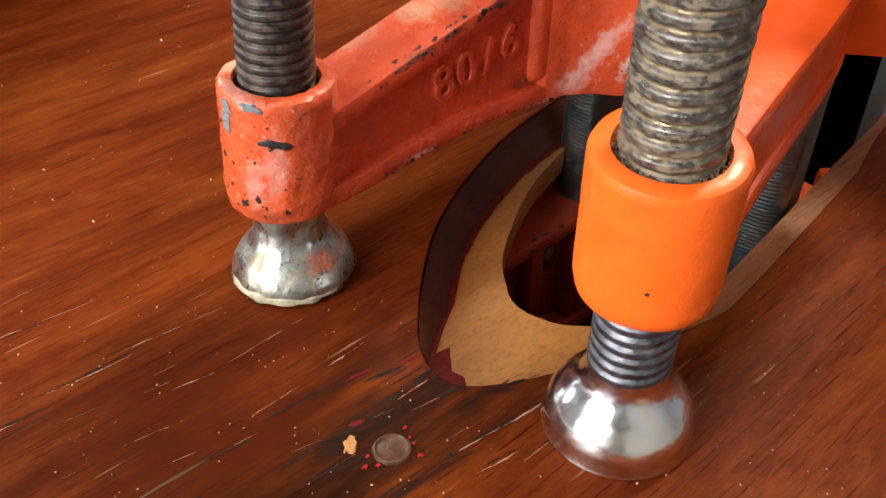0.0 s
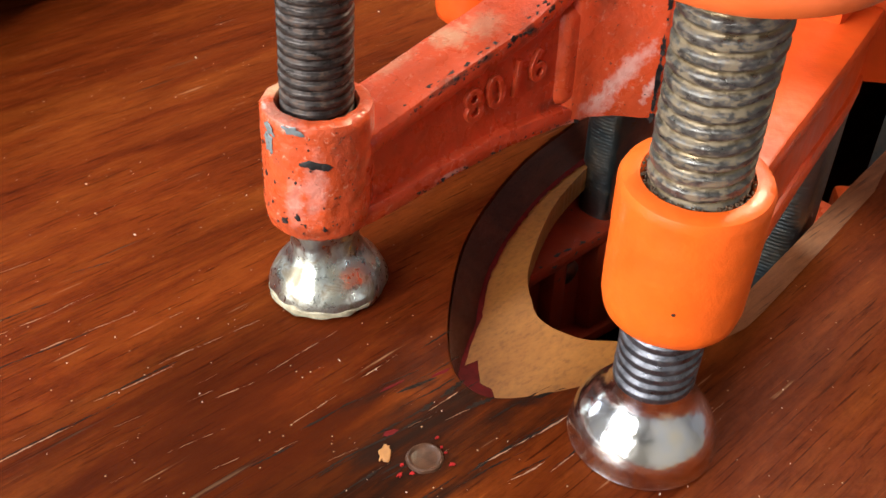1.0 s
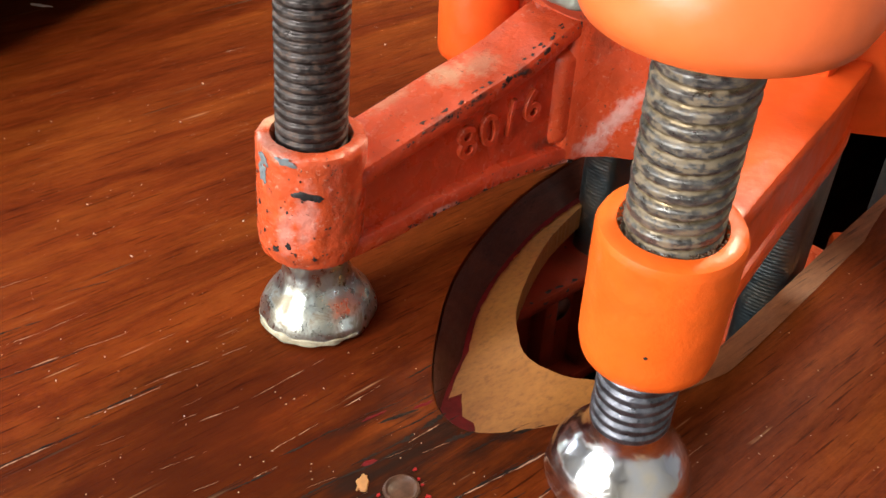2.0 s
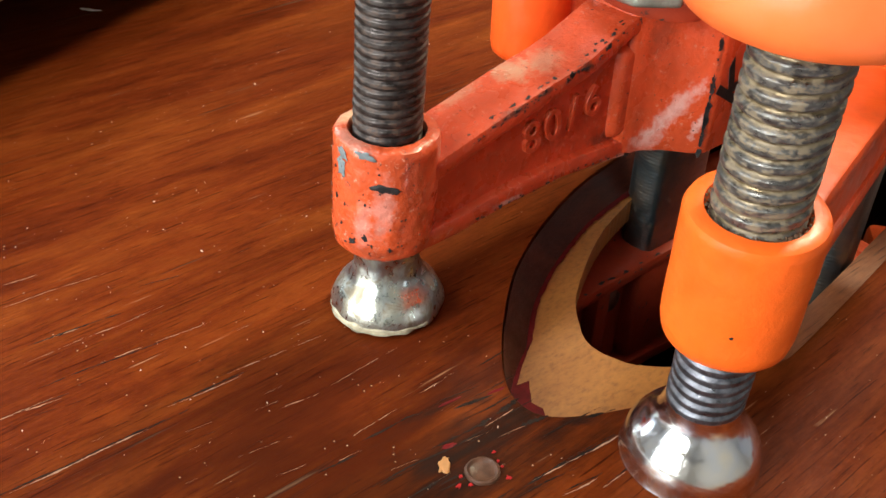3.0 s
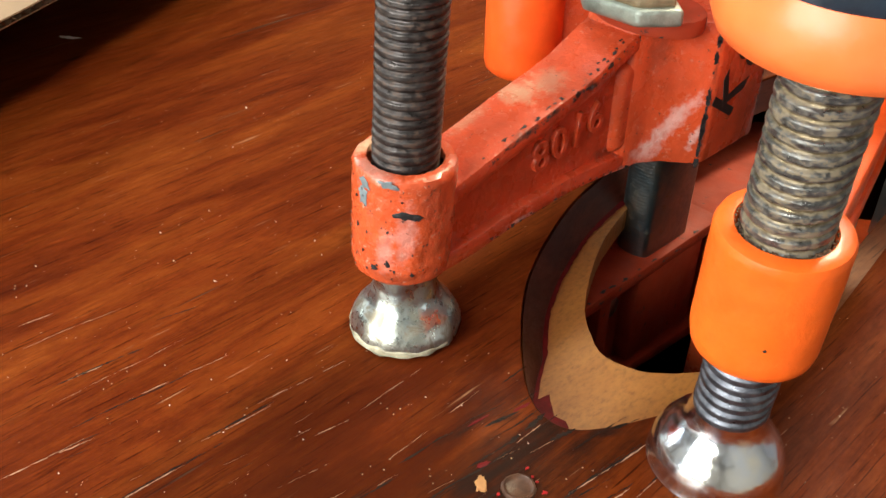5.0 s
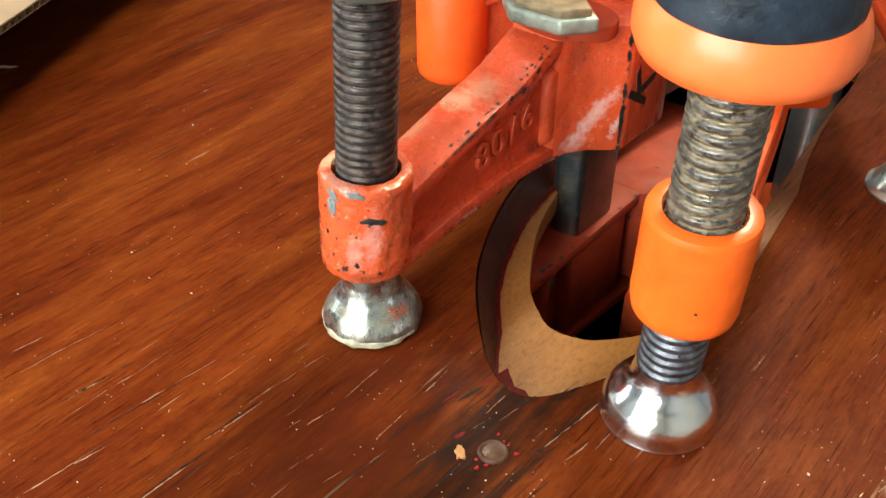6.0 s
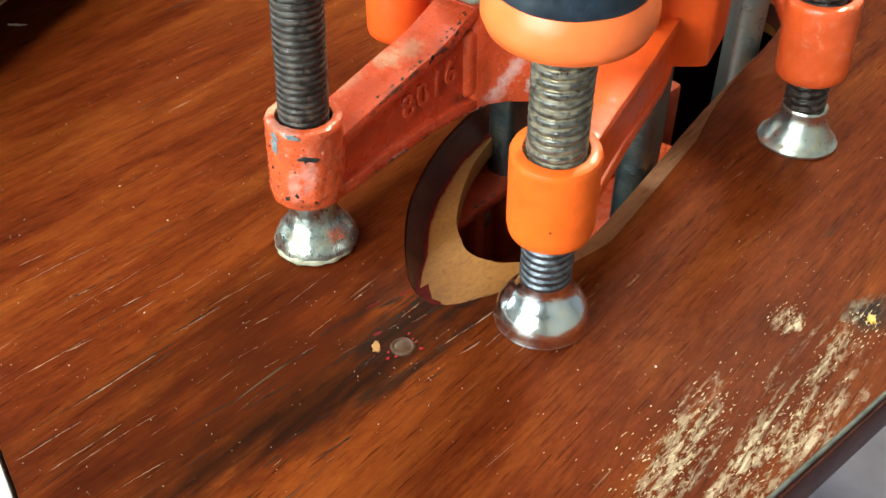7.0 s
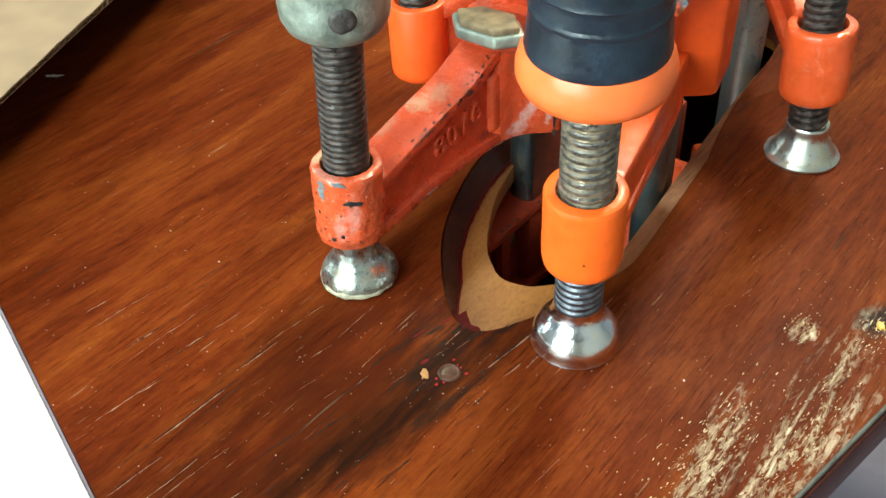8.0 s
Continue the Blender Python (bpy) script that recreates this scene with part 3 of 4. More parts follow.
# ---- the table ----
EDGE = Vector((math.cos(radians(80.5)), math.sin(radians(80.5))))   # along the front edge
END = Vector((math.cos(radians(164.0)), math.sin(radians(164.0))))   # along the short end
CORNER = Vector((0.0333, -0.0411))
TABLE = [CORNER, CORNER + EDGE * 1.0, CORNER + EDGE * 1.0 + END * 0.62, CORNER + END * 0.62]
HOLE = [(-0.0600, 0.1205), (-0.0695, 0.1245), (-0.0835, 0.1375), (-0.0985, 0.1565), (-0.1105, 0.1815), (-0.1185, 0.2090), (-0.1240, 0.2550),
        (-0.1230, 0.3200), (-0.1080, 0.3720), (-0.0850, 0.3950), (-0.0630, 0.3880), (-0.0545, 0.3600), (-0.0505, 0.3120), (-0.0450, 0.2600), (-0.0395, 0.2150),
        (-0.0360, 0.1800), (-0.0375, 0.1560), (-0.0440, 0.1370), (-0.0520, 0.1235)]
LEDGE = [(-0.0690, 0.1575), (-0.0760, 0.1600), (-0.0880, 0.1710), (-0.1030, 0.1970), (-0.1120, 0.2250), (-0.1210, 0.2550), (-0.1260, 0.2900), (-0.1250, 0.3300),
         (-0.1090, 0.3780), (-0.0850, 0.4000), (-0.0610, 0.3920), (-0.0525, 0.3600), (-0.0485, 0.3120), (-0.0430, 0.2600), (-0.0375, 0.2150), (-0.0370, 0.1900), (-0.0500, 0.1700), (-0.0590, 0.1605)]
MID = Vector((-0.082, 0.235))
RING = 360


def by_angle(points, count):
    """The star-shaped outline met at even angles round MID."""
    pts = [(math.atan2(p[1] - MID.y, p[0] - MID.x), Vector((p[0], p[1]))) for p in points]
    out = []
    for k in range(count):
        a = -math.pi + 2 * math.pi * k / count
        d = Vector((math.cos(a), math.sin(a)))
        best = None
        for i in range(len(pts)):
            p, q = pts[i][1] - MID, pts[(i + 1) % len(pts)][1] - MID
            e = q - p
            den = d.x * e.y - d.y * e.x
            if abs(den) < 1e-12:
                continue
            s = (p.x * e.y - p.y * e.x) / den
            u = (p.x * d.y - p.y * d.x) / den
            if s > 0 and -1e-6 <= u <= 1 + 1e-6 and (best is None or s > best):
                best = s
        out.append(MID + d * best)
    return out


hole_line = by_angle(spline([Vector(p) for p in HOLE], 240), RING)
ledge_line = by_angle(spline([Vector(p) for p in LEDGE], 240), RING)
ledge_line = [p + (p - MID).normalized() * (0.00018 * noise.noise((p.x * 900, p.y * 900, 0)) + 0.00022 * noise.noise((p.x * 2500, p.y * 2500, 3))) for p in ledge_line]
table_line = by_angle(TABLE, RING)


def ring_plate(inner, outer, z0, z1, round_in=0.0):
    """A plate with a hole: top, bottom, the wall of the hole and the outer wall."""
    bm = bmesh.new()
    n = len(inner)
    loops = [(outer, z0), (outer, z1)]
    mids = [[i.lerp(o, f) for i, o in zip(inner, outer)] for f in (0.5, 0.2)]
    loops += [(mids[0], z1), (mids[1], z1)]
    if round_in:
        step = [i + (o - i).normalized() * round_in for i, o in zip(inner, outer)]
        near = [i + (o - i).normalized() * round_in * 0.3 for i, o in zip(inner, outer)]
        loops += [(step, z1), (near, z1 - round_in * 0.3), (inner, z1 - round_in)]
    else:
        loops += [(inner, z1)]
    loops += [(inner, z0)]
    rings = [[bm.verts.new((p.x, p.y, z)) for p in line] for line, z in loops]
    for a, b in zip(rings, rings[1:] + rings[:1]):
        for i in range(n):
            j = (i + 1) % n
            bm.faces.new((a[i], a[j], b[j], b[i]))
    return bm


table = thing("work_table", pose(0, 0, 0), "red-brown varnished wooden table top with a teardrop cut-out", "table")
TOP = 0.010
top_board = part("top_board", ring_plate(hole_line, table_line, -TOP, 0, 0.0006), WOOD, table)
part("lower_board", ring_plate(ledge_line, [p.lerp(MID, 0.02) for p in table_line], -0.0185, -TOP - 0.0002, 0.0004), PALE, table, "pale plywood ledge inside the cut-out")
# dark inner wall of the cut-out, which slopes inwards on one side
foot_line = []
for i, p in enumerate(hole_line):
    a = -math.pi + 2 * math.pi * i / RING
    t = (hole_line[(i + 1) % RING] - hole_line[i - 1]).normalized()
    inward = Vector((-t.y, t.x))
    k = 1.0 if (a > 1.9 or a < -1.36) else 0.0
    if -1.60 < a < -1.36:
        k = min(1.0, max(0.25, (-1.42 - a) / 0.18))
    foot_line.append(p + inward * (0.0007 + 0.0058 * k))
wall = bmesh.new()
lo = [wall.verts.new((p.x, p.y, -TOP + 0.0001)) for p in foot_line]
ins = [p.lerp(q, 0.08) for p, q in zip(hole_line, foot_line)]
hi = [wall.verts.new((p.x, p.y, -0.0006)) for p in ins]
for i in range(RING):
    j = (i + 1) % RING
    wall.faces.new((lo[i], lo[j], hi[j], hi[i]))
part("cutout_wall", wall, WOOD_EDGE, table, "dark brown inner wall of the cut-out")
# pale band along one rim of the cut-out
band = bmesh.new()
prev = None
for i, p in enumerate(hole_line):
    a = -math.pi + 2 * math.pi * i / RING
    if not (-1.10 < a < 1.30):
        continue
    f = min(1.0, (a + 1.10) / 0.25) * min(1.0, (1.30 - a) / 0.7)
    out = (p - MID).normalized()
    side = Vector((1, 0)) if out.x > 0 else Vector((-1, 0))
    w = 0.0002 + 0.0065 * f
    row = [band.verts.new((*(p + side * 0.0003), 0.0003)), band.verts.new((*(p + side * w), 0.0003))]
    if prev:
        band.faces.new((prev[0], prev[1], row[1], row[0]))
    prev = row
part("rim_band", band, WOOD_RIM, table, "lighter band along the cut-out rim")
# red stain along the ledge
stain = bmesh.new()
prev = None
for i, (p, q) in enumerate(zip(foot_line, ledge_line)):
    a = -math.pi + 2 * math.pi * i / RING
    if not (a > 2.3 or a < -1.33):
        prev = None
        continue
    d = (q - p)
    w = 0.0025 + 0.0009 * noise.noise((p.x * 300, p.y * 300, 0)) + 0.0008 * noise.noise((p.x * 1200, p.y * 1200, 5)) + (0.0050 + 0.002 * noise.noise((a * 40, 0, 0)) if -1.47 < a < -1.36 else 0.0)
    w = max(0.0006, min(w, d.length * 0.8))
    row = [stain.verts.new((*(p + d.normalized() * -0.0002), -TOP + 0.0004)), stain.verts.new((*(p + d.normalized() * w), -TOP + 0.0004))]
    if prev:
        stain.faces.new((prev[0], prev[1], row[1], row[0]))
    prev = row
part("red_stain", stain, RED_STAIN, table, "dark red stain round the ledge")


def edge_strip(p, q, inward, z0, z1, w, mat, name, label):
    d = (q - p)
    n = inward.normalized() * w
    out = [p, q, q + n, p + n]
    return part(name, slab([(v.x, v.y) for v in out], z0, z1, 0.0006), mat, table, label)


NEDGE = Vector((EDGE.y, -EDGE.x))
edge_strip(TABLE[0] + NEDGE * 0.0012, TABLE[1] + NEDGE * 0.0012, -NEDGE, -0.0184, -0.0012, 0.02, WOOD_EDGE, "edge_lipping", "dark edge strip")
edge_strip(TABLE[0] + NEDGE * 0.0002, TABLE[1] + NEDGE * 0.0002, -NEDGE, -0.0010, 0.00035, 0.0016, WORN_EDGE, "worn_arris", "greyish worn edge of the board")
edge_strip(TABLE[0], TABLE[3], EDGE, -0.032, -0.0187, 0.02, WOOD_EDGE, "edge_lipping", "dark edge strip")
for px, py in ((0.06, 0.06), (0.06, 0.92), (0.56, 0.06), (0.56, 0.92)):
    c = CORNER + END * px + EDGE * py
    part("leg", box(c.x - 0.025, c.x + 0.025, c.y - 0.025, c.y + 0.025, R["z0"], -0.0187, 0.003), WOOD_EDGE, table)

lid = [CORNER + END * 0.04 + EDGE * 0.04, CORNER + END * 0.04 + EDGE * 0.96, CORNER + END * 0.58 + EDGE * 0.96, CORNER + END * 0.58 + EDGE * 0.04]
part("drawer_base", slab([(v.x, v.y) for v in lid], -0.125, -0.115), WOOD_EDGE, table)
for p, q in zip(lid, lid[1:] + lid[:1]):
    n = Vector((-(q - p).y, (q - p).x)).normalized() * 0.015
    part("apron", slab([(v.x, v.y) for v in (p, q, q + n, p + n)], -0.125, -0.0187), WOOD_EDGE, table)

# ---- clamps ----
PAD = [(0, 0), (0.0128, 0), (0.0140, 0.0006), (0.0145, 0.0016), (0.0144, 0.0030), (0.0140, 0.0044), (0.0129, 0.0066), (0.0115, 0.0083), (0.0104, 0.0096), (0.0094, 0.0110),
       (0.0086, 0.0128), (0.0081, 0.0155), (0.0079, 0.0210), (0.0070, 0.0216), (0, 0.0216)]
PAD_B = [(0, 0), (0.0140, 0), (0.0150, 0.0004), (0.0153, 0.0012), (0.0150, 0.0020), (0.0149, 0.0036), (0.0146, 0.0054), (0.0136, 0.0078), (0.0119, 0.0101), (0.0103, 0.0117), (0.0090, 0.0135),
         (0.0082, 0.0156), (0.0079, 0.0178), (0.0078, 0.0196), (0.0074, 0.0202), (0.0068, 0.0196), (0, 0.0190)]
PAD_BELL = [(0, 0), (0.0142, 0), (0.0152, 0.0004), (0.0153, 0.0014), (0.0147, 0.0020), (0.0136, 0.0026), (0.0126, 0.0042), (0.0113, 0.0066), (0.0099, 0.0088), (0.0090, 0.0108), (0.0086, 0.0130),
            (0.0087, 0.0158), (0.0083, 0.0164), (0.0072, 0.0158), (0, 0.0150)]


def barrel_profile(r, z0, z1, hole, chamfer):
    return [(hole, z0), (r - chamfer, z0), (r - chamfer * 0.25, z0 + chamfer * 0.7), (r, z0 + chamfer * 2.0), (r, z1 - 0.0016), (r - 0.0005, z1 - 0.0005), (r - 0.0016, z1), (hole + 0.0006, z1), (hole, z1 - 0.001), (hole, z0)]


def leaning(x, y, lx, ly):
    """A pose at x, y whose z axis leans by lx, ly per metre of height."""
    z = Vector((lx, ly, 1)).normalized()
    return Matrix.Translation((x, y, 0)) @ Vector((0, 0, 1)).rotation_difference(z).to_matrix().to_4x4()


def beam(top, bottom, half, web, flange, s0, s1, steps=14):
    """A cast I-beam along y: web between flanges that follow the top and bottom lines."""
    ss = [s0 + (s1 - s0) * k / steps for k in range(steps + 1)]
    t = [(s, curve_at(top, s)) for s in ss]
    b = [(s, curve_at(bottom, s)) for s in ss]
    up = prism(t + [(s, z - flange) for s, z in t[::-1]], -half, half, 0.0010)
    down = prism([(s, z + flange) for s, z in b] + b[::-1], -half, half, 0.0010)
    mid = prism([(s, z - flange * 0.6) for s, z in t] + [(s, z + flange * 0.6) for s, z in b[::-1]], -web, web)
    return join(up, down, mid)


def serrated_bar(x0, x1, y0, y1, z0, z1, pitch=0.0012):
    """A flat bar with rounded narrow edges, cut with fine teeth on both."""
    bm = bmesh.new()
    rows = int((z1 - z0) / pitch * 4)
    prev = None
    r = (x1 - x0) / 2
    for k in range(rows + 1):
        z = z0 + (z1 - z0) * k / rows
        cut = 0.00008 * (k % 4 in (1, 2))
        ring = []
        for i in range(9):
            a = math.pi + math.pi * i / 8
            ring.append(((x0 + x1) / 2 + r * math.cos(a), y0 + 0.45 * r + (0.45 * r - cut) * math.sin(a)))
        for i in range(9):
            a = math.pi * i / 8
            ring.append(((x0 + x1) / 2 + r * math.cos(a), y1 - 0.45 * r + (0.45 * r - cut) * math.sin(a)))
        verts = [bm.verts.new((x, y, z)) for x, y in ring]
        if prev:
            for i in range(len(verts)):
                j = (i + 1) % len(verts)
                bm.faces.new((prev[i], prev[j], verts[j], verts[i]))
        else:
            bm.faces.new(verts[::-1])
        prev = verts
    bm.faces.new(prev)
    return bm


# old red clamp
A = thing("f_clamp", pose(0, 0, 0), "old F-clamp in chipped red-orange paint with a dark threaded spindle", "clamp", "clamps on the table")
MA = leaning(-0.1095, 0.1176, 0.042, 0.026)
at(part("pad", lumpy(lathe(dense(PAD, 0.0009), 96, 0.025, 3), 0.00016, 300, 2), CHROME_DULL, A, "stained zinc swivel pad"), leaning(-0.1077, 0.1188, 0, 0))
at(part("spindle", lumpy(screw(0.0080, 0.019, 0.115, 0.0023, 0.00055, 48, 12), 0.00010, 520, 12), THREAD_DARK, A, "dark oily threaded spindle"), MA)
at(part("barrel", lumpy(lathe(dense(barrel_profile(0.0124, 0.0205, 0.0515, 0.0086, 0.0022), 0.0007), 120, 0.012, 1), 0.00022, 420, 3), PAINT_BARREL, A, "chipped barrel with bare metal spots"), MA)
FERRULE = [(0, 0.100), (0.0095, 0.100), (0.0125, 0.1008), (0.0152, 0.103), (0.0168, 0.1065), (0.0172, 0.111), (0.0172, 0.150), (0, 0.150)]
fer = at(part("ferrule", lathe(FERRULE, 48, 0.01, 5), GREY_METAL, A, "dull green-grey metal ferrule of the handle"), MA)
rivet = part("rivet", lumpy(lathe(dense([(0, 0.0012), (0.003, 0.0009), (0.0041, 0.0), (0.0041, -0.002)], 0.0006), 32), 0.00025, 420, 5), RIVET, fer, "dark rivet")
rivet.matrix_parent_inverse = Matrix.Identity(4)
rivet.matrix_basis = Matrix.Rotation(radians(-38), 4, "Z") @ Matrix.Translation((0.0170, 0, 0.1115)) @ Matrix.Rotation(radians(90), 4, "Y")
AX = -0.1062
arm_top = [(0.003, 0.0430), (0.0145, 0.0460), (0.040, 0.0525), (0.055, 0.0555), (0.070, 0.0620), (0.080, 0.0650), (0.098, 0.0655)]
arm_bot = [(0.003, 0.0205), (0.0145, 0.0207), (0.028, 0.0225), (0.050, 0.0235), (0.070, 0.0220), (0.082, 0.0200), (0.098, 0.0220)]
arm = part("arm", moved(beam(arm_top, arm_bot, 0.0088, 0.0062, 0.0052, 0.003, 0.098), pose(AX, 0.119, 0)), PAINT_RED, A, "cast sliding arm with raised digits")
BX0, BX1 = -0.1285, -0.0835
boss_line = [(AX - 0.0085, 0.192), (AX + 0.0085, 0.192), (AX + 0.0100, 0.199), (AX + 0.0140, 0.205), (BX1 - 0.002, 0.2105), (BX1, 0.213), (BX1, 0.2400), (-0.0950, 0.2530), (-0.1180, 0.2530), (BX0, 0.2400), (BX0, 0.213), (AX - 0.0140, 0.205)]
part("boss", slab(boss_line, 0.0215, 0.0655, 0.0016), PAINT_RED_BODY, A, "red-orange casting round the bar")
part("boss_block", box(BX0 + 0.001, BX1 - 0.001, 0.2240, 0.2390, 0.064, 0.105, 0.002), PAINT_RED_BODY, A)
part("rib", lumpy(box(AX + 0.0020, AX + 0.0086, 0.1880, 0.2030, 0.0275, 0.0550, 0.0032, 5), 0.0002, 300, 6), PAINT_RED_BODY, A)
part("bar", serrated_bar(-0.1140, -0.1015, 0.2205, 0.2480, -0.060, 0.060), BAR_STEEL, A, "blued flat steel bar with serrated edges")
JAW_TOP = -0.0268
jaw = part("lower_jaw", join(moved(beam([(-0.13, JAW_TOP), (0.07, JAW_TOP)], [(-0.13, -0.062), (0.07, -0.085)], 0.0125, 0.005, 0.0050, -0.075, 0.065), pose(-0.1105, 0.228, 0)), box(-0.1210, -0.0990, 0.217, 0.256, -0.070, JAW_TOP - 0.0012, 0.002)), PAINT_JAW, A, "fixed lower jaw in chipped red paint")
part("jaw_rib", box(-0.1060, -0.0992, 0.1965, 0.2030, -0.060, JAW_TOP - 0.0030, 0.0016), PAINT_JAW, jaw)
rivet_j = part("rivet", lathe([(0, 0.0022), (0.0026, 0.0020), (0.0042, 0.0012), (0.0046, 0.0), (0.0046, -0.006)], 24), BAR_STEEL, jaw, "dull steel rivet head")
at(rivet_j, Matrix.Translation((-0.1050, 0.2095, -0.0430)) @ Matrix.Rotation(radians(90), 4, "Y"))


def text_mesh(body, size, depth, mat, parent, m, name, label=""):
    cu = bpy.data.curves.new(name, "FONT")
    cu.body, cu.size, cu.extrude, cu.align_x, cu.align_y = body, size, depth, "CENTER", "CENTER"
    cu.bevel_depth, cu.offset = depth * 0.4, (0.0004 if depth < 0.0002 else 0.0)
    tmp = bpy.data.objects.new("tmp", cu)
    scene.collection.objects.link(tmp)
    me = bpy.data.meshes.new_from_object(tmp.evaluated_get(bpy.context.evaluated_depsgraph_get()))
    bpy.data.objects.remove(tmp)
    me.materials.clear()
    me.materials.append(mat)
    ob = new(name, me)
    ob.parent = parent
    ob.matrix_world = m
    if label:
        ob["label"] = label
    return ob


FACE_X = Matrix(((0, 0, 1, 0), (1, 0, 0, 0), (0, 1, 0, 0), (0, 0, 0, 1)))   # text on a face towards +x, reading along +y
for k, ch in enumerate("80/6"):
    text_mesh(ch, 0.0125, 0.0006, PAINT_RED, arm, Matrix.Translation((AX + 0.0066, 0.1585 + 0.0073 * k, 0.0385 + 0.0012 * k)) @ Matrix.Rotation(radians(8), 4, "X") @ FACE_X, "raised_sign", "raised cast character")
for k, ch in enumerate("K8"):
    text_mesh(ch, 0.0190, 0.00005, INK, A, Matrix.Translation((BX1 + 0.0001, 0.2215 + 0.0075 * k, 0.0415 + 0.0120 * k)) @ Matrix.Rotation(radians(58), 4, "X") @ FACE_X, "marker_letter", "black hand-drawn marker letter")

# bright orange clamp
B = thing("f_clamp", pose(0, 0, 0), "newer F-clamp in clean bright orange paint with a black rubber grip", "clamp", "clamps on the table")
MB = leaning(-0.0254, 0.1382, 0.055, -0.080)
at(part("pad", lathe(dense(PAD_B, 0.0009), 96, 0.004, 2), CHROME, B, "shiny zinc swivel pad"), leaning(-0.0254, 0.1382, 0.012, -0.018))
at(part("spindle", lumpy(screw(0.0082, 0.044, 0.118, 0.0029, 0.0008, 48, 12), 0.00012, 620, 11), THREAD_DUSTY, B, "threaded spindle caked with sawdust"), MB)
at(part("spindle_end", screw(0.0079, 0.0192, 0.046, 0.0028, 0.0007, 48, 12), THREAD_CLEAN, B, "bare steel thread above the pad"), MB)
at(part("barrel", lumpy(lathe(dense(barrel_profile(0.0126, 0.0392, 0.0690, 0.0086, 0.0019), 0.0010), 96), 0.00012, 160, 7), PAINT_ORANGE, B, "smooth bright orange barrel"), MB)
at(part("grip_collar", lathe([(0.0085, 0.1060), (0.0168, 0.1060), (0.0198, 0.1077), (0.0209, 0.1105), (0.0209, 0.1135), (0.0200, 0.1165), (0.0189, 0.1185), (0.010, 0.1185)], 64), PLASTIC_ORANGE, B, "orange plastic collar"), MB)
GRIP = [(0, 0.1178), (0.0185, 0.1178), (0.0188, 0.1190), (0.0184, 0.1230), (0.0178, 0.1276), (0.0176, 0.1296), (0.0180, 0.1302), (0.0180, 0.1310), (0.0175, 0.1316), (0.0176, 0.1365), (0.0179, 0.1372), (0.0176, 0.1379),
        (0.0178, 0.145), (0.0184, 0.158), (0.0178, 0.190), (0, 0.190)]
at(part("grip", lumpy(lathe(dense(GRIP, 0.0015), 96, 0.008, 7), 0.00022, 130, 9), RUBBER, B, "black rubber grip with moulded ridges"), MB)
DIR_B = pose(-0.0215, 0.1290, 0, 0, 0, 15.0)
b_top = [(0.014, 0.0665), (0.030, 0.0665), (0.070, 0.0640), (0.097, 0.0640)]
b_bot = [(0.014, 0.0400), (0.050, 0.0410), (0.094, 0.0388), (0.102, 0.0420)]
part("arm", moved(beam(b_top, b_bot, 0.0090, 0.0079, 0.0055, 0.014, 0.102), DIR_B), PAINT_ORANGE_BODY, B, "bright orange cast arm")
b_boss = [(-0.0070, 0.088), (0.0030, 0.086), (0.0036, 0.0990), (0.0060, 0.1010), (0.0180, 0.1065), (0.0198, 0.1085), (0.0200, 0.1330), (-0.0180, 0.1330), (-0.0180, 0.0995), (-0.0095, 0.0950)]
part("boss", moved(slab(b_boss, 0.0445, 0.1250, 0.0016), DIR_B), PAINT_ORANGE_BODY, B, "bright orange casting round the bar")
part("bar", moved(serrated_bar(-0.0060, 0.0060, 0.0985, 0.1230, -0.075, 0.050), DIR_B), BAR_STEEL, B, "steel bar with serrated edges")
part("lower_jaw", box(-0.083, -0.045, 0.228, 0.318, -0.075, -0.0465, 0.003), PAINT_RED_BODY, B)
nut = [(0.0052 * math.cos(radians(60 * k)), 0.0052 * math.sin(radians(60 * k))) for k in range(6)]
part("nut", moved(slab(nut, 0, 0.006, 0.0006), DIR_B @ pose(0.0040, 0.0900, 0.0900, 90, 0, 0)), CHROME, B, "bright zinc nut")

# larger scuffed clamp at the rim
C = thing("f_clamp", pose(0, 0, 0), "large F-clamp in scuffed orange paint standing near the cut-out rim", "clamp", "clamps on the table")
MC = leaning(-0.0080, 0.2862, -0.061, -0.021)
at(part("pad", lumpy(lathe(dense(PAD_BELL, 0.0009), 96, 0.020, 9), 0.00010, 300, 4), CHROME_SATIN, C, "zinc swivel pad with a torn rim"), leaning(-0.0086, 0.2862, 0, 0))
at(part("spindle", screw(0.0078, 0.013, 0.130, 0.0032, 0.0009, 40, 10), THREAD_DARK, C), MC)
at(part("barrel", lumpy(lathe(dense(barrel_profile(0.0132, 0.0290, 0.0605, 0.0090, 0.0020), 0.0010), 90, 0.006, 2), 0.00012, 350, 5), PAINT_SCUFFED, C, "scuffed orange barrel"), MC)
DIR_C = pose(-0.0095, 0.2825, 0, 0, 0, 38)
part("arm", moved(beam([(0.010, 0.0625), (0.085, 0.085)], [(0.010, 0.0400), (0.085, 0.0520)], 0.0090, 0.0050, 0.006, 0.010, 0.085), DIR_C), PAINT_SCUFFED, C, "scuffed orange cast arm")
part("boss", moved(box(-0.0150, 0.0150, 0.076, 0.114, 0.050, 0.125, 0.003), DIR_C), PAINT_SCUFFED, C)
part("bar", moved(serrated_bar(-0.0062, 0.0062, 0.082, 0.106, -0.075, 0.062), DIR_C), PALE_STEEL, C, "pale stained steel bar")
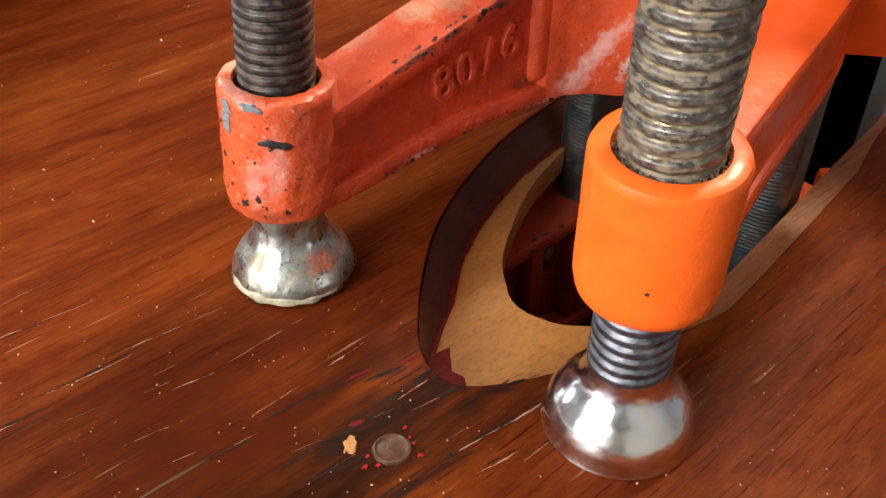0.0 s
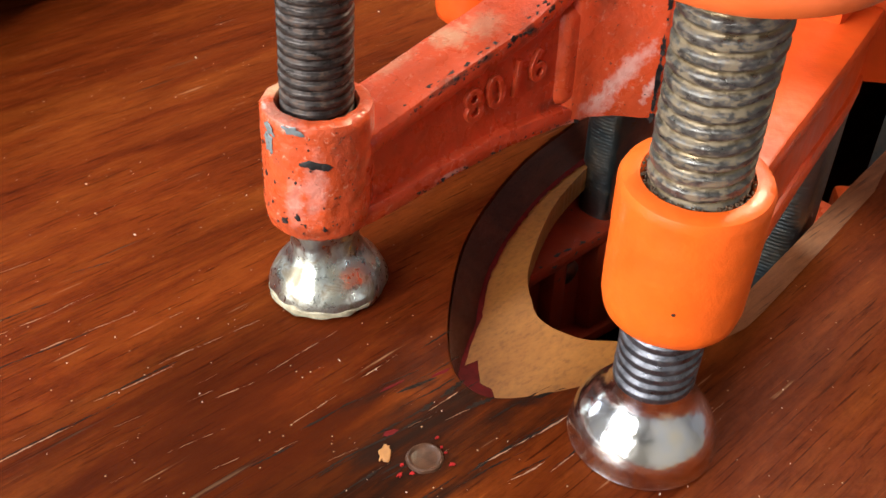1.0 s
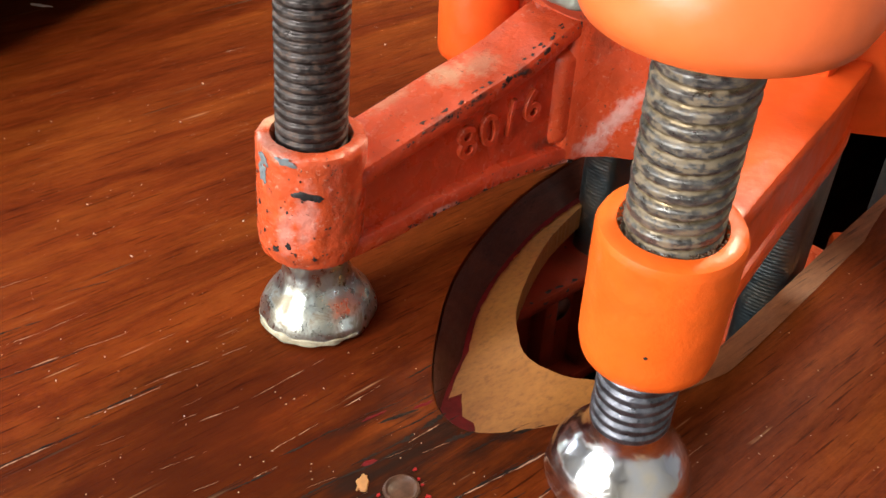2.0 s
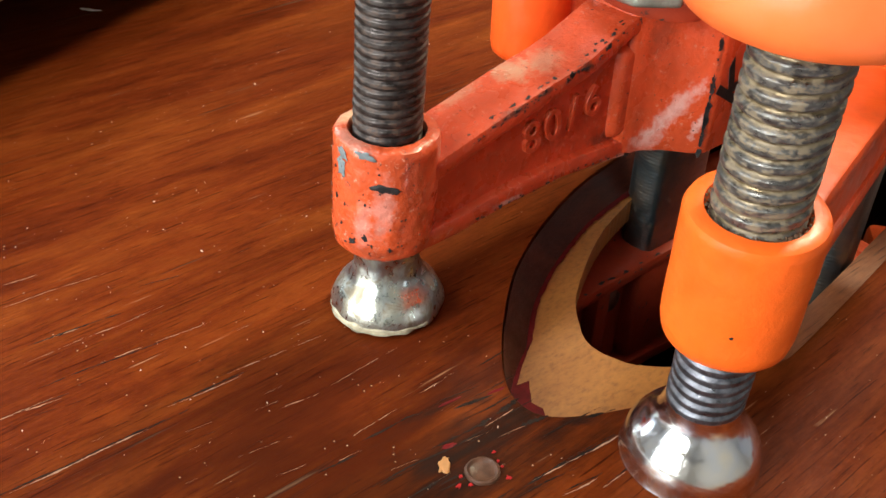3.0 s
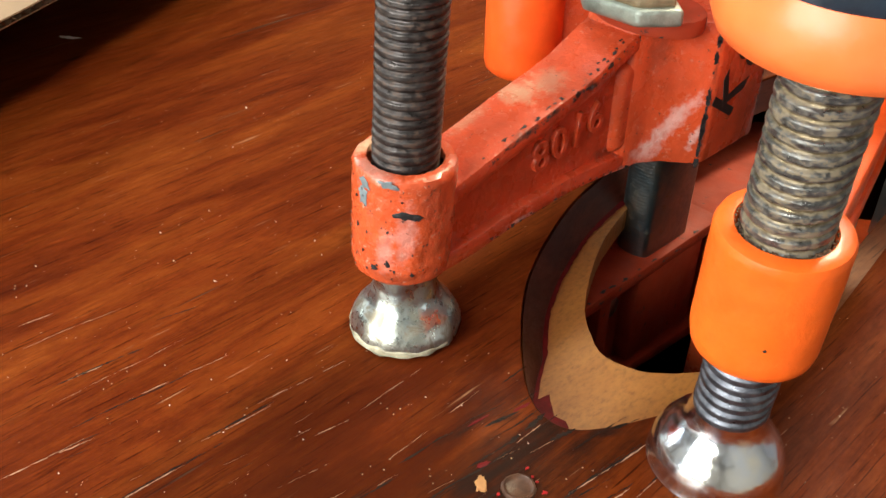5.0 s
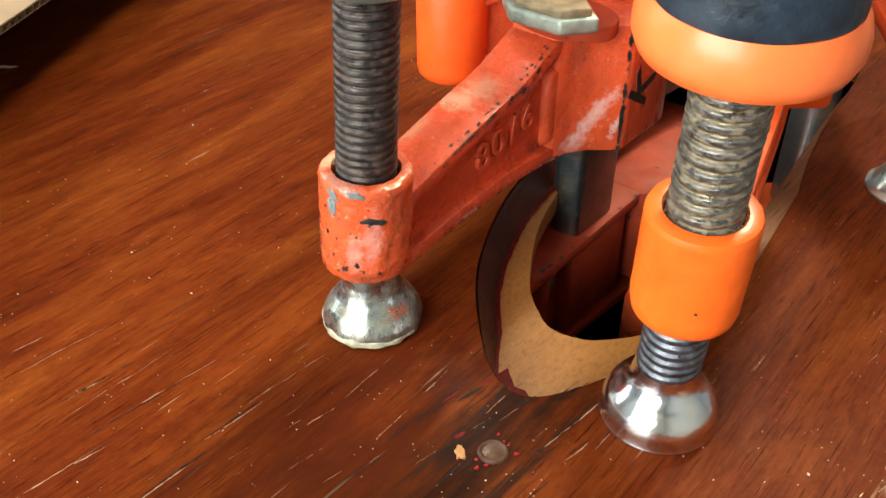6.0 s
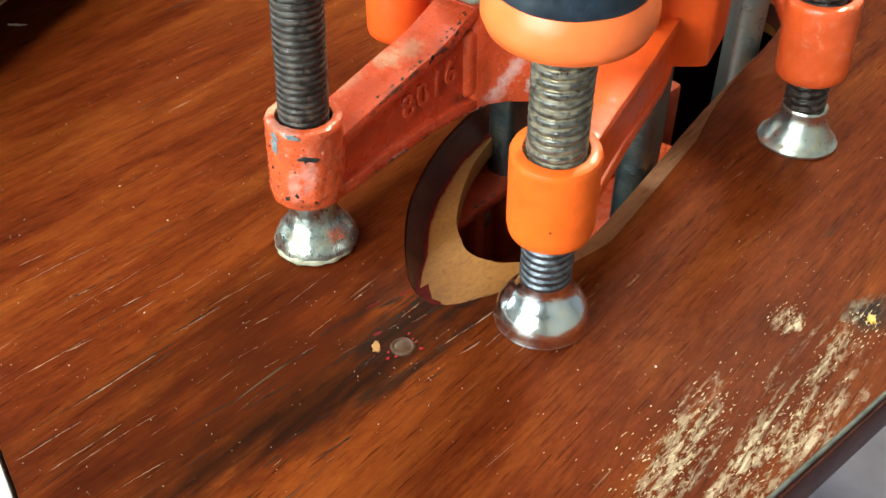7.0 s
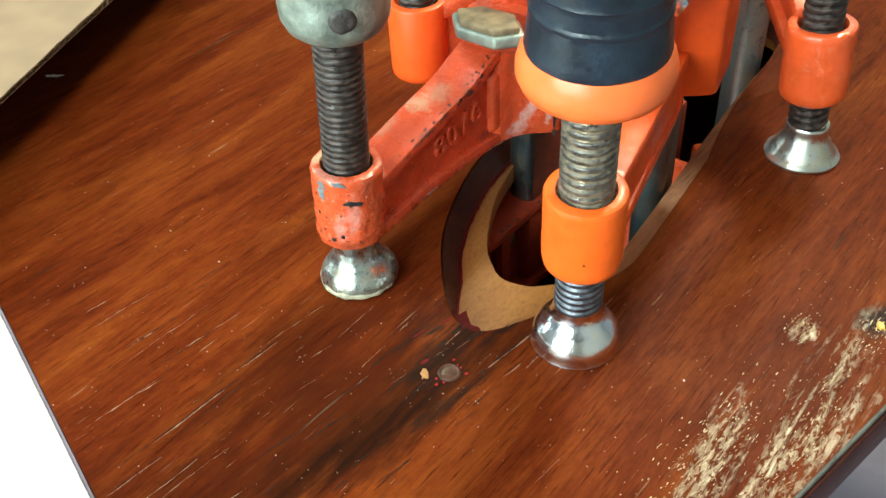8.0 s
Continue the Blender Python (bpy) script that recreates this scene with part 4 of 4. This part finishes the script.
part("lower_jaw", moved(box(-0.0140, 0.0140, 0.075, 0.115, -0.100, -0.068, 0.003), DIR_C), PAINT_SCUFFED, C)

# clamp behind the red arm
D = thing("f_clamp", pose(0, 0, 0), "orange F-clamp with a dark spindle standing behind the red arm", "clamp", "clamps on the table")
MD = leaning(-0.1505, 0.2080, 0.0, 0.0)
at(part("spindle", screw(0.0078, 0.0330, 0.130, 0.0032, 0.0009), THREAD_DARK, D), MD)
at(part("barrel", lathe(barrel_profile(0.0124, 0.0305, 0.0640, 0.0086, 0.0018), 48), PAINT_ORANGE_BODY, D, "smooth orange barrel"), MD)
DIR_D = pose(-0.1505, 0.2080, 0, 0, 0, -38)
part("arm", moved(beam([(0.008, 0.0630), (0.110, 0.085)], [(0.008, 0.0330), (0.110, 0.040)], 0.0085, 0.0055, 0.006, 0.008, 0.105), DIR_D), PAINT_RED_BODY, D, "red-orange cast arm")
part("boss", box(-0.1000, -0.0680, 0.2850, 0.3200, 0.030, 0.120, 0.003), PAINT_RED_BODY, D)
part("bar", serrated_bar(-0.0900, -0.0780, 0.2900, 0.3150, -0.080, 0.060), BAR_STEEL, D, "steel bar with serrated edges")
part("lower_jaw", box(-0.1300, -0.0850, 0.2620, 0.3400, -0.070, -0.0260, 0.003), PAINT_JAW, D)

# the shade under the metal plate, drawn as a solid darker disc
part("recess_shade", slab([(0.017 * math.cos(radians(15 * k)) - 0.1015, 0.0115 * math.sin(radians(15 * k)) + 0.2010) for k in range(24)], 0.0640, 0.0692, 0.0012), PAINT_JAW, A, "solid dark disc standing for the shaded recess under the plate")
# hexagonal plate on the red casting
hexa = [(0.0185 * math.cos(radians(60 * k + 12)), 0.0110 * math.sin(radians(60 * k + 12))) for k in range(6)]
plate = at(part("metal_plate", lumpy(slab(hexa, 0, 0.0046, 0.0013, 3), 0.0003, 220, 3), GREY_METAL), pose(-0.1015, 0.1915, 0.0690, -2, -4, -12))
tagged(plate, "worn green-grey metal plate with chamfered corners on the red casting", "plate")
RUSTY = plain("rust_stained_metal", (0.20, 0.15, 0.085), 0.55, 0.3, 0.6, 150, 0.6)
part("raised_top", lumpy(slab([(x * 0.86, y * 0.84) for x, y in hexa], 0.0040, 0.0070, 0.0011, 3), 0.0004, 260, 8), RUSTY, plate, "rust-brown raised top of the plate")

# ---- table marks ----
def blob(r, ragged, seed, thick, long=1.0, steps=26):
    """A thin ragged patch with a soft top."""
    bm = bmesh.new()
    rim, top = [], []
    for i in range(steps):
        a = 2 * math.pi * i / steps
        k = r * (1 + ragged * 1.6 * noise.noise((1.7 * math.cos(a) + seed * 3.1, 1.7 * math.sin(a), seed)) + ragged * noise.noise((5 * math.cos(a), 5 * math.sin(a), seed * 2.3)))
        x, y = k * math.cos(a), k * math.sin(a) * long
        rim.append(bm.verts.new((x, y, 0)))
        top.append(bm.verts.new((x * 0.86, y * 0.86, thick)))
    for i in range(steps):
        j = (i + 1) % steps
        bm.faces.new((rim[i], rim[j], top[j], top[i]))
    bm.faces.new(top)
    return bm


def mark(name, x, y, r, ragged, seed, mat, label, long=1.0, turn=0.0, thick=0.00015):
    return part(name, moved(blob(r, ragged, seed, thick, long), pose(x, y, 0.00005, 0, 0, turn)), mat, table, label)


PLUG = plain("glassy_brown_plug", (0.060, 0.028, 0.016), 0.38, 0, 0.5, 300, 0.25)
PLUG.node_tree.nodes["Principled BSDF"].inputs["Specular IOR Level"].default_value = 0.25
plug = at(part("wood_plug", lathe([(0, 0.0001), (0.0024, 0.0001), (0.0029, 0.0003), (0.0033, 0.0007), (0.0037, 0.0005), (0.0039, 0.0)], 32, 0.06, 4), PLUG), pose(-0.0500, 0.1000, 0))
tagged(plug, "small round glossy plug set in the table top", "plug")
BRIGHT_RED = plain("bright_red_fleck", (0.26, 0.012, 0.012), 0.6, 0, 0.3, 400, 0.2)
BRIGHT_RED.node_tree.nodes["Principled BSDF"].inputs["Specular IOR Level"].default_value = 0.1
mark("bare_chip", -0.0564, 0.0948, 0.0015, 0.35, 5.7, TAN, "bare tan chip in the varnish", 1.5, 30, 0.0003)
rnd = random.Random(4)
for k in range(7):
    a = rnd.uniform(0.3, 5.6)
    q = rnd.uniform(0.0046, 0.0078)
    mark("red_fleck", -0.0500 + q * math.cos(a), 0.1000 + 0.9 * q * math.sin(a), rnd.uniform(0.00018, 0.00050), 0.6, k + 0.5, BRIGHT_RED, "bright red paint fleck", 1.2, rnd.uniform(0, 180), 0.0002)
mark("paint_fleck", -0.3390, 0.1380, 0.0012, 0.5, 21.0, WHITE, "whitish dried paint fleck", 3.0, -55, 0.0002)
mark("filler_spot", 0.0542, 0.2045, 0.0015, 0.5, 15.0, YELLOW, "ochre filler in a knot hole", 1.3, 20, 0.0006)
for k, (x, y, r, lng, turn) in enumerate([(-0.0600, 0.0990, 0.0009, 3.0, -10), (-0.0660, 0.1190, 0.0007, 5.0, -8), (-0.0700, 0.1080, 0.0005, 9.0, -6)]):
    mark("red_stain", x, y, r * 0.7, 0.3, 40 + k, RED_STAIN, "dark red stain in the varnish", lng, turn, 0.00006)


def streak(name, x, y, long, turn, w, seed, mat, label, gaps=0.35):
    """A thin ragged line along the grain, broken where the varnish still holds."""
    bm = bmesh.new()
    steps = max(24, int(long / 0.00035))
    prev = None
    for k in range(steps + 1):
        f = k / steps
        v = (f - 0.5) * long
        off = 0.0006 * noise.noise((v * 90, seed, 0)) + 0.00016 * noise.noise((v * 700, seed, 4))
        body = 0.62 + 0.75 * noise.noise((v * 260, seed, 9)) + 0.5 * noise.noise((v * 1300, seed, 2))
        half = 0.5 * w * min(1, 5 * f, 5 * (1 - f)) * max(0.0, body - gaps * 0.6)
        if half < 0.000012:
            prev = None
            continue
        row = [bm.verts.new((off - half, v, 0.0)), bm.verts.new((off, v, 0.00004)), bm.verts.new((off + half * 0.8, v, 0.0))]
        if prev:
            bm.faces.new((prev[0], prev[1], row[1], row[0]))
            bm.faces.new((prev[1], prev[2], row[2], row[1]))
        prev = row
    bmesh.ops.delete(bm, geom=[v for v in bm.verts if not v.link_faces], context="VERTS")
    return part(name, moved(bm, pose(x, y, 0.00006, 0, 0, turn)), mat, table, label)


# x, y, length, turn in degrees, width in tenths of a millimetre
PALE_LINES = [(-0.1053, 0.0368, 0.0290, -1.8, 9), (-0.1076, 0.0658, 0.0190, -3.8, 8), (-0.1082, 0.0855, 0.0280, -5.5, 4), (-0.1417, 0.0555, 0.0369, -0.7, 3), (-0.1466, 0.0482, 0.0092, -5.7, 5),
              (-0.1306, 0.0566, 0.0113, -3.4, 4), (-0.1293, 0.0720, 0.0161, -2.9, 3), (-0.1266, 0.0327, 0.0150, -7.9, 6), (-0.1649, 0.0539, 0.0274, -4.5, 4), (-0.0913, 0.0822, 0.0123, -8.8, 5),
              (-0.0917, 0.0994, 0.0223, 2.0, 3), (-0.0843, 0.0679, 0.0132, -8.9, 3), (-0.0755, 0.0917, 0.0149, 0.1, 3), (-0.1741, 0.0483, 0.0102, -4.1, 5)]
PALE_LINES_NEAR = [(-0.0408, 0.1111, 0.0100, -4.2, 7), (-0.0397, 0.1233, 0.0170, -5.7, 6), (-0.0341, 0.1131, 0.0100, -8.7, 6), (-0.0308, 0.1206, 0.0085, -0.4, 6), (-0.0768, 0.1107, 0.0140, 3.0, 3),
                   (-0.0591, 0.1136, 0.0096, 0.0, 5), (-0.1003, 0.0098, 0.0210, -4.7, 6), (-0.0904, 0.0149, 0.0260, -2.3, 4), (-0.0864, 0.0210, 0.0300, -4.2, 4), (-0.0710, 0.0195, 0.0170, -7.5, 4),
                   (-0.1278, 0.0245, 0.0290, -3.5, 5)]
DARK_LINES = [(-0.1049, 0.0548, 0.0120, 0.6, 5), (-0.1464, 0.0521, 0.0240, -7.1, 9), (-0.1307, 0.0523, 0.0330, -4.8, 6), (-0.1515, 0.0769, 0.0121, -12.2, 4), (-0.0403, 0.1169, 0.0290, -5.4, 11),
              (-0.0605, 0.1145, 0.0140, 2.0, 26), (-0.0535, 0.1190, 0.0080, -11.3, 24), (-0.0458, 0.1323, 0.0090, -19.4, 12), (-0.0667, 0.1122, 0.0110, -12.6, 9), (-0.1068, 0.0192, 0.0220, -1.1, 6), (-0.0598, 0.0946, 0.0320, -5.6, 8)]
for k, (x, y, long, turn, w) in enumerate(DARK_LINES):
    streak("crack", x, y, long, turn, w * 0.0001, 5.3 * k + 1, SOOT, "dark crack along the grain", 0.1)
for k, (x, y, long, turn, w) in enumerate(PALE_LINES + PALE_LINES_NEAR):
    streak("scratch", x, y, long, turn, w * 0.0001, 3.7 * k + 2, SCRATCH, "pale dry scratch along the grain")
    if w > 5:
        streak("crack", x - 0.0004, y + 0.002, long * 1.1, turn, w * 0.00008, 3.7 * k + 40, SOOT, "dark crack along the grain", 0.2)
for k in range(46):
    x, y = rnd.uniform(-0.27, 0.02), rnd.uniform(-0.02, 0.30)
    if (-0.13 < x < -0.02 and y > 0.11) or x > 0.16 * y + 0.03:
        continue
    streak("scratch" if k % 3 else "crack", x, y, rnd.uniform(0.006, 0.022), rnd.uniform(-9, 0), rnd.uniform(0.00012, 0.00024), 9.1 * k, SCRATCH if k % 3 else SOOT, "pale dry scratch along the grain" if k % 3 else "dark crack along the grain")
for k in range(30):
    x, y = rnd.uniform(-0.078, -0.030), rnd.uniform(0.030, 0.126)
    if math.hypot(x + 0.0254, y - 0.1382) < 0.018:
        continue
    streak("crack", x, y, rnd.uniform(0.006, 0.020), rnd.uniform(-9, -2), rnd.uniform(0.0003, 0.0008), 2.9 * k + 300, SOOT, "dark crack along the grain", 0.15)

for k in range(54):
    x, y = rnd.uniform(-0.125, -0.035), rnd.uniform(0.020, 0.122)
    if math.hypot(x + 0.1077, y - 0.1188) < 0.017 or math.hypot(x + 0.0254, y - 0.1382) < 0.018:
        continue
    dark_one = k % 2
    streak("crack" if dark_one else "scratch", x, y, rnd.uniform(0.003, 0.010), rnd.uniform(-10, 1), rnd.uniform(0.00008, 0.00018), 4.3 * k + 600, SOOT if dark_one else SCRATCH, "dark crack along the grain" if dark_one else "pale dry scratch along the grain", 0.25)

# crumbs of sawdust and dried glue
crumbs = bmesh.new()
for k in range(750):
    x, y = rnd.uniform(-0.27, 0.06), rnd.uniform(-0.02, 0.30)
    if (Vector((x, y)) - MID).length < 0.075 or (x > -0.13 and x < -0.035 and y > 0.12):
        continue
    r = (0.00005 + 0.00012 * rnd.random() ** 2) * (2.4 if rnd.random() < 0.05 else 1.0)
    b = bmesh.ops.create_icosphere(crumbs, subdivisions=1, radius=r, matrix=pose(x, y, r * 0.5, rnd.uniform(0, 90), 0, rnd.uniform(0, 180)) @ Matrix.Diagonal((1, rnd.uniform(1, 2.5), 0.7, 1)))
tagged(part("sawdust", crumbs, SMEAR), "pale crumbs of sawdust scattered over the varnish", "sawdust", kind="stuff")

# pale slivers added as glints on the lifted varnish along the front edge
GLINT_SLIVER = plain("pale_glint_sliver", (0.60, 0.44, 0.27), 0.22, 0, 0.35, 300, 0.4)
flakes = bmesh.new()
for k in range(760):
    cx, cy, hx, hy = ((0.0530, 0.142, 0.0065, 0.036), (0.0345, 0.118, 0.0070, 0.030), (0.0340, 0.188, 0.0040, 0.006), (0.0310, 0.115, 0.0095, 0.036), (0.0540, 0.200, 0.0050, 0.008))[(0, 0, 0, 1, 1, 1, 2, 3, 3, 4)[k % 10]]
    x, y = rnd.gauss(cx, hx * 0.6), rnd.gauss(cy, hy * 0.6)
    if x > 0.0390 + 0.167 * y or (Vector((x, y)) - Vector((-0.0252, 0.1385))).length < 0.018:
        continue
    r = rnd.uniform(0.00006, 0.00020)
    q = pose(x, y, r * 0.3, rnd.uniform(-25, 25), rnd.uniform(-25, 25), rnd.gauss(-7, 8)) @ Matrix.Diagonal((rnd.uniform(0.5, 1.0), rnd.uniform(2.0, 7.0), 0.5, 1))
    bmesh.ops.create_icosphere(flakes, subdivisions=1, radius=r, matrix=q)
tagged(part("glint_slivers", flakes, GLINT_SLIVER), "pale gold slivers standing in for glints on the lifted varnish", "varnish flakes", kind="stuff")

# dried glue and bare metal on the red clamp
glue = bmesh.new()
rows = []
for i in range(40):
    a = radians(-175 + 190 * i / 39)
    lump = max(0.1, 0.75 + 1.1 * noise.noise((4 * math.cos(a), 4 * math.sin(a), 2.0))) * math.sin(math.pi * i / 39) ** 0.35
    ring = []
    for k in range(8):
        b = 2 * math.pi * k / 8
        rr = 0.0142 + 0.0010 * lump * math.cos(b)
        ring.append(glue.verts.new((rr * math.cos(a), rr * math.sin(a), max(0.0001, 0.0016 + 0.0014 * lump * math.sin(b)))))
    rows.append(ring)
for a, b in zip(rows, rows[1:]):
    for k in range(8):
        glue.faces.new((a[k], a[(k + 1) % 8], b[(k + 1) % 8], b[k]))
at(part("glue_bead", glue, CREAM, A, "dried cream glue round the pad rim"), leaning(-0.1077, 0.1188, 0, 0))


def wrap(bm, radius, angle, z):
    """Bends a flat patch round a barrel."""
    for v in bm.verts:
        a = angle + v.co.x / radius
        r = radius + v.co.z
        v.co = Vector((r * math.cos(a), r * math.sin(a), z + v.co.y))
    return bm


BARE = plain("bare_dark_iron", (0.035, 0.034, 0.034), 0.45, 0.5, 0.4, 300, 0.3)
BLUE_GREY = plain("blue_grey_primer", (0.16, 0.19, 0.20), 0.5, 0.2, 0.3, 300, 0.3)
for k, (deg, z, r, lng, turn, mat) in enumerate([(-40, 0.0432, 0.0010, 2.6, 84, BARE), (-27, 0.0425, 0.0009, 1.3, 70, BARE), (-93, 0.0462, 0.0014, 1.6, 10, BLUE_GREY), (-90, 0.0495, 0.0012, 1.5, 60, BLUE_GREY),
                                                 (-58, 0.0290, 0.0006, 1.5, 20, BARE), (-74, 0.0270, 0.0008, 1.0, 80, BARE), (-30, 0.0262, 0.0005, 1.2, 40, BARE),
                                                 (-62, 0.0510, 0.0009, 2.6, 85, BLUE_GREY), (-100, 0.0370, 0.0005, 1.3, 0, BARE)]):
    at(part("paint_chip", wrap(moved(blob(r, 0.5, k + 30.0, 0.00012, lng, 20), pose(0, 0, 0, 0, 0, turn)), 0.0125, radians(deg), z - 0.0008), mat, A, "patch where the paint has chipped"), MA)
for k in range(44):
    z = 0.0245 + 0.0265 * rnd.random() ** 1.8
    at(part("paint_chip", wrap(blob(rnd.uniform(0.00012, 0.00036), 0.6, k + 300.0, 0.0001, rnd.uniform(0.6, 1.8), 12), 0.01252, radians(rnd.uniform(-150, 10)), z - 0.0008), BARE, A), MA)
FRONT = Matrix(((0, 0, 1, 0), (1, 0, 0, 0), (0, 1, 0, 0), (0, 0, 0, 1)))
for k in range(90):
    low = k % 3 == 0
    sy = rnd.uniform(0.017, 0.078)
    z = curve_at(arm_bot, sy) + rnd.uniform(0.0006, 0.0018) if low else curve_at(arm_top, sy) - 0.0007 - 0.0016 * rnd.random() ** 2
    r = rnd.uniform(0.00018, 0.00045) * (2.4 if rnd.random() < 0.12 else 1)
    part("paint_chip", moved(blob(r, 0.6, k + 60.0, 0.0001, rnd.uniform(0.5, 1.0), 14), Matrix.Translation((AX + 0.00882, 0.119 + sy, z)) @ Matrix.Rotation(radians(12), 4, "X") @ FRONT), BARE, A)
for k in range(30):
    sy = rnd.uniform(0.017, 0.070)
    z = curve_at(arm_top, sy)
    r = rnd.uniform(0.00015, 0.00045)
    part("paint_chip", moved(blob(r, 0.6, k + 120.0, 0.0001, rnd.uniform(1.0, 2.2), 14), Matrix.Translation((AX + 0.0076 + rnd.uniform(-0.0018, 0.0004), 0.119 + sy, z)) @ Matrix.Rotation(radians(13), 4, "X")), BARE, A)
CORNER_OUT = Matrix.Rotation(radians(-50), 4, "Z") @ FRONT
for k in range(34):
    z = 0.0225 + 0.0420 * rnd.random() ** 1.4
    at(part("paint_chip", blob(rnd.uniform(0.0003, 0.0008), 0.6, k + 700.0, 0.0002, rnd.uniform(1.2, 3.5), 14), BARE, A), Matrix.Translation((BX1 - 0.0011, 0.2118, z)) @ CORNER_OUT)
for k in range(26):
    y = rnd.uniform(0.172, 0.262)
    r = rnd.uniform(0.0003, 0.0010)
    top = k % 2
    q = Matrix.Translation((-0.0986 - rnd.uniform(0, 0.0012), y, JAW_TOP + 0.00002)) if top else Matrix.Translation((-0.09798, y, JAW_TOP - rnd.uniform(0.0010, 0.0022))) @ FRONT
    at(part("paint_chip", blob(r * 0.6, 0.6, k + 500.0, 0.00012, rnd.uniform(1.2, 3.2), 14) if top else blob(r, 0.6, k + 500.0, 0.00012, 0.5, 14), BARE, A), q)
# sawdust packed round the orange barrel's thread
pack = bmesh.new()
for k in range(420):
    a, rr = rnd.uniform(0, 6.283), rnd.uniform(0.0082, 0.0098)
    q = rnd.uniform(0.00010, 0.00024)
    bmesh.ops.create_icosphere(pack, subdivisions=1, radius=q, matrix=pose(rr * math.cos(a), rr * math.sin(a), 0.0688, rnd.uniform(0, 90), 0, 0))
at(part("packed_sawdust", pack, PACKED, B, "dark dust packed round the thread"), MB)
part("paint_speck", moved(wrap(blob(0.00035, 0.3, 200.0, 0.0001, 1.0, 14), 0.0127, radians(-56), 0.0495), MB), BARE, B)

# ---- cardboard box and white cabinet ----
card = thing("cardboard_box", pose(-0.2700, 0.0820, 0.0, 0, 0, 26.6), "brown corrugated cardboard box with a flap over the table", "box")
torn = [(0.0008 + 0.0016 * noise.noise((0.005 * k * 9, 2.0, 0)) + 0.0007 * noise.noise((0.005 * k * 60, 5.0, 0)), -0.20 + 0.005 * k) for k in range(101)]
part("top_liner", slab([(-0.26, -0.20)] + torn + [(-0.26, 0.30)], 0.0394, 0.0400), CARD, card, "flat brown liner of the flap")
part("bottom_liner", box(-0.26, -0.0006, -0.20, 0.30, 0.0362, 0.0367), CARD, card)
flute = bmesh.new()
prev = None
for k in range(500):
    y = -0.20 + 0.001 * k
    z = 0.03805 + 0.00125 * math.sin(2 * math.pi * k / 5.0)
    row = [flute.verts.new((-0.05, y, z)), flute.verts.new((0.0004, y, z))]
    if prev:
        flute.faces.new((prev[0], prev[1], row[1], row[0]))
    prev = row
part("fluting", flute, CARD, card, "wavy fluting in the cut edge")
part("box_body", box(-0.26, -0.075, -0.03, 0.29, 0.0, 0.0360, 0.001), CARD, card)
off = -EDGE * 0.0012
cab_line = [CORNER + off + END * 0.08, CORNER + off + END * 0.70, CORNER - EDGE * 0.35 + END * 0.70, CORNER - EDGE * 0.35 + END * 0.08]
cab = part("white_cabinet", slab([(v.x, v.y) for v in cab_line], R["z0"], -0.0015, 0.001), WHITE)
tagged(cab, "white-painted low cabinet beside the table end", "cabinet")
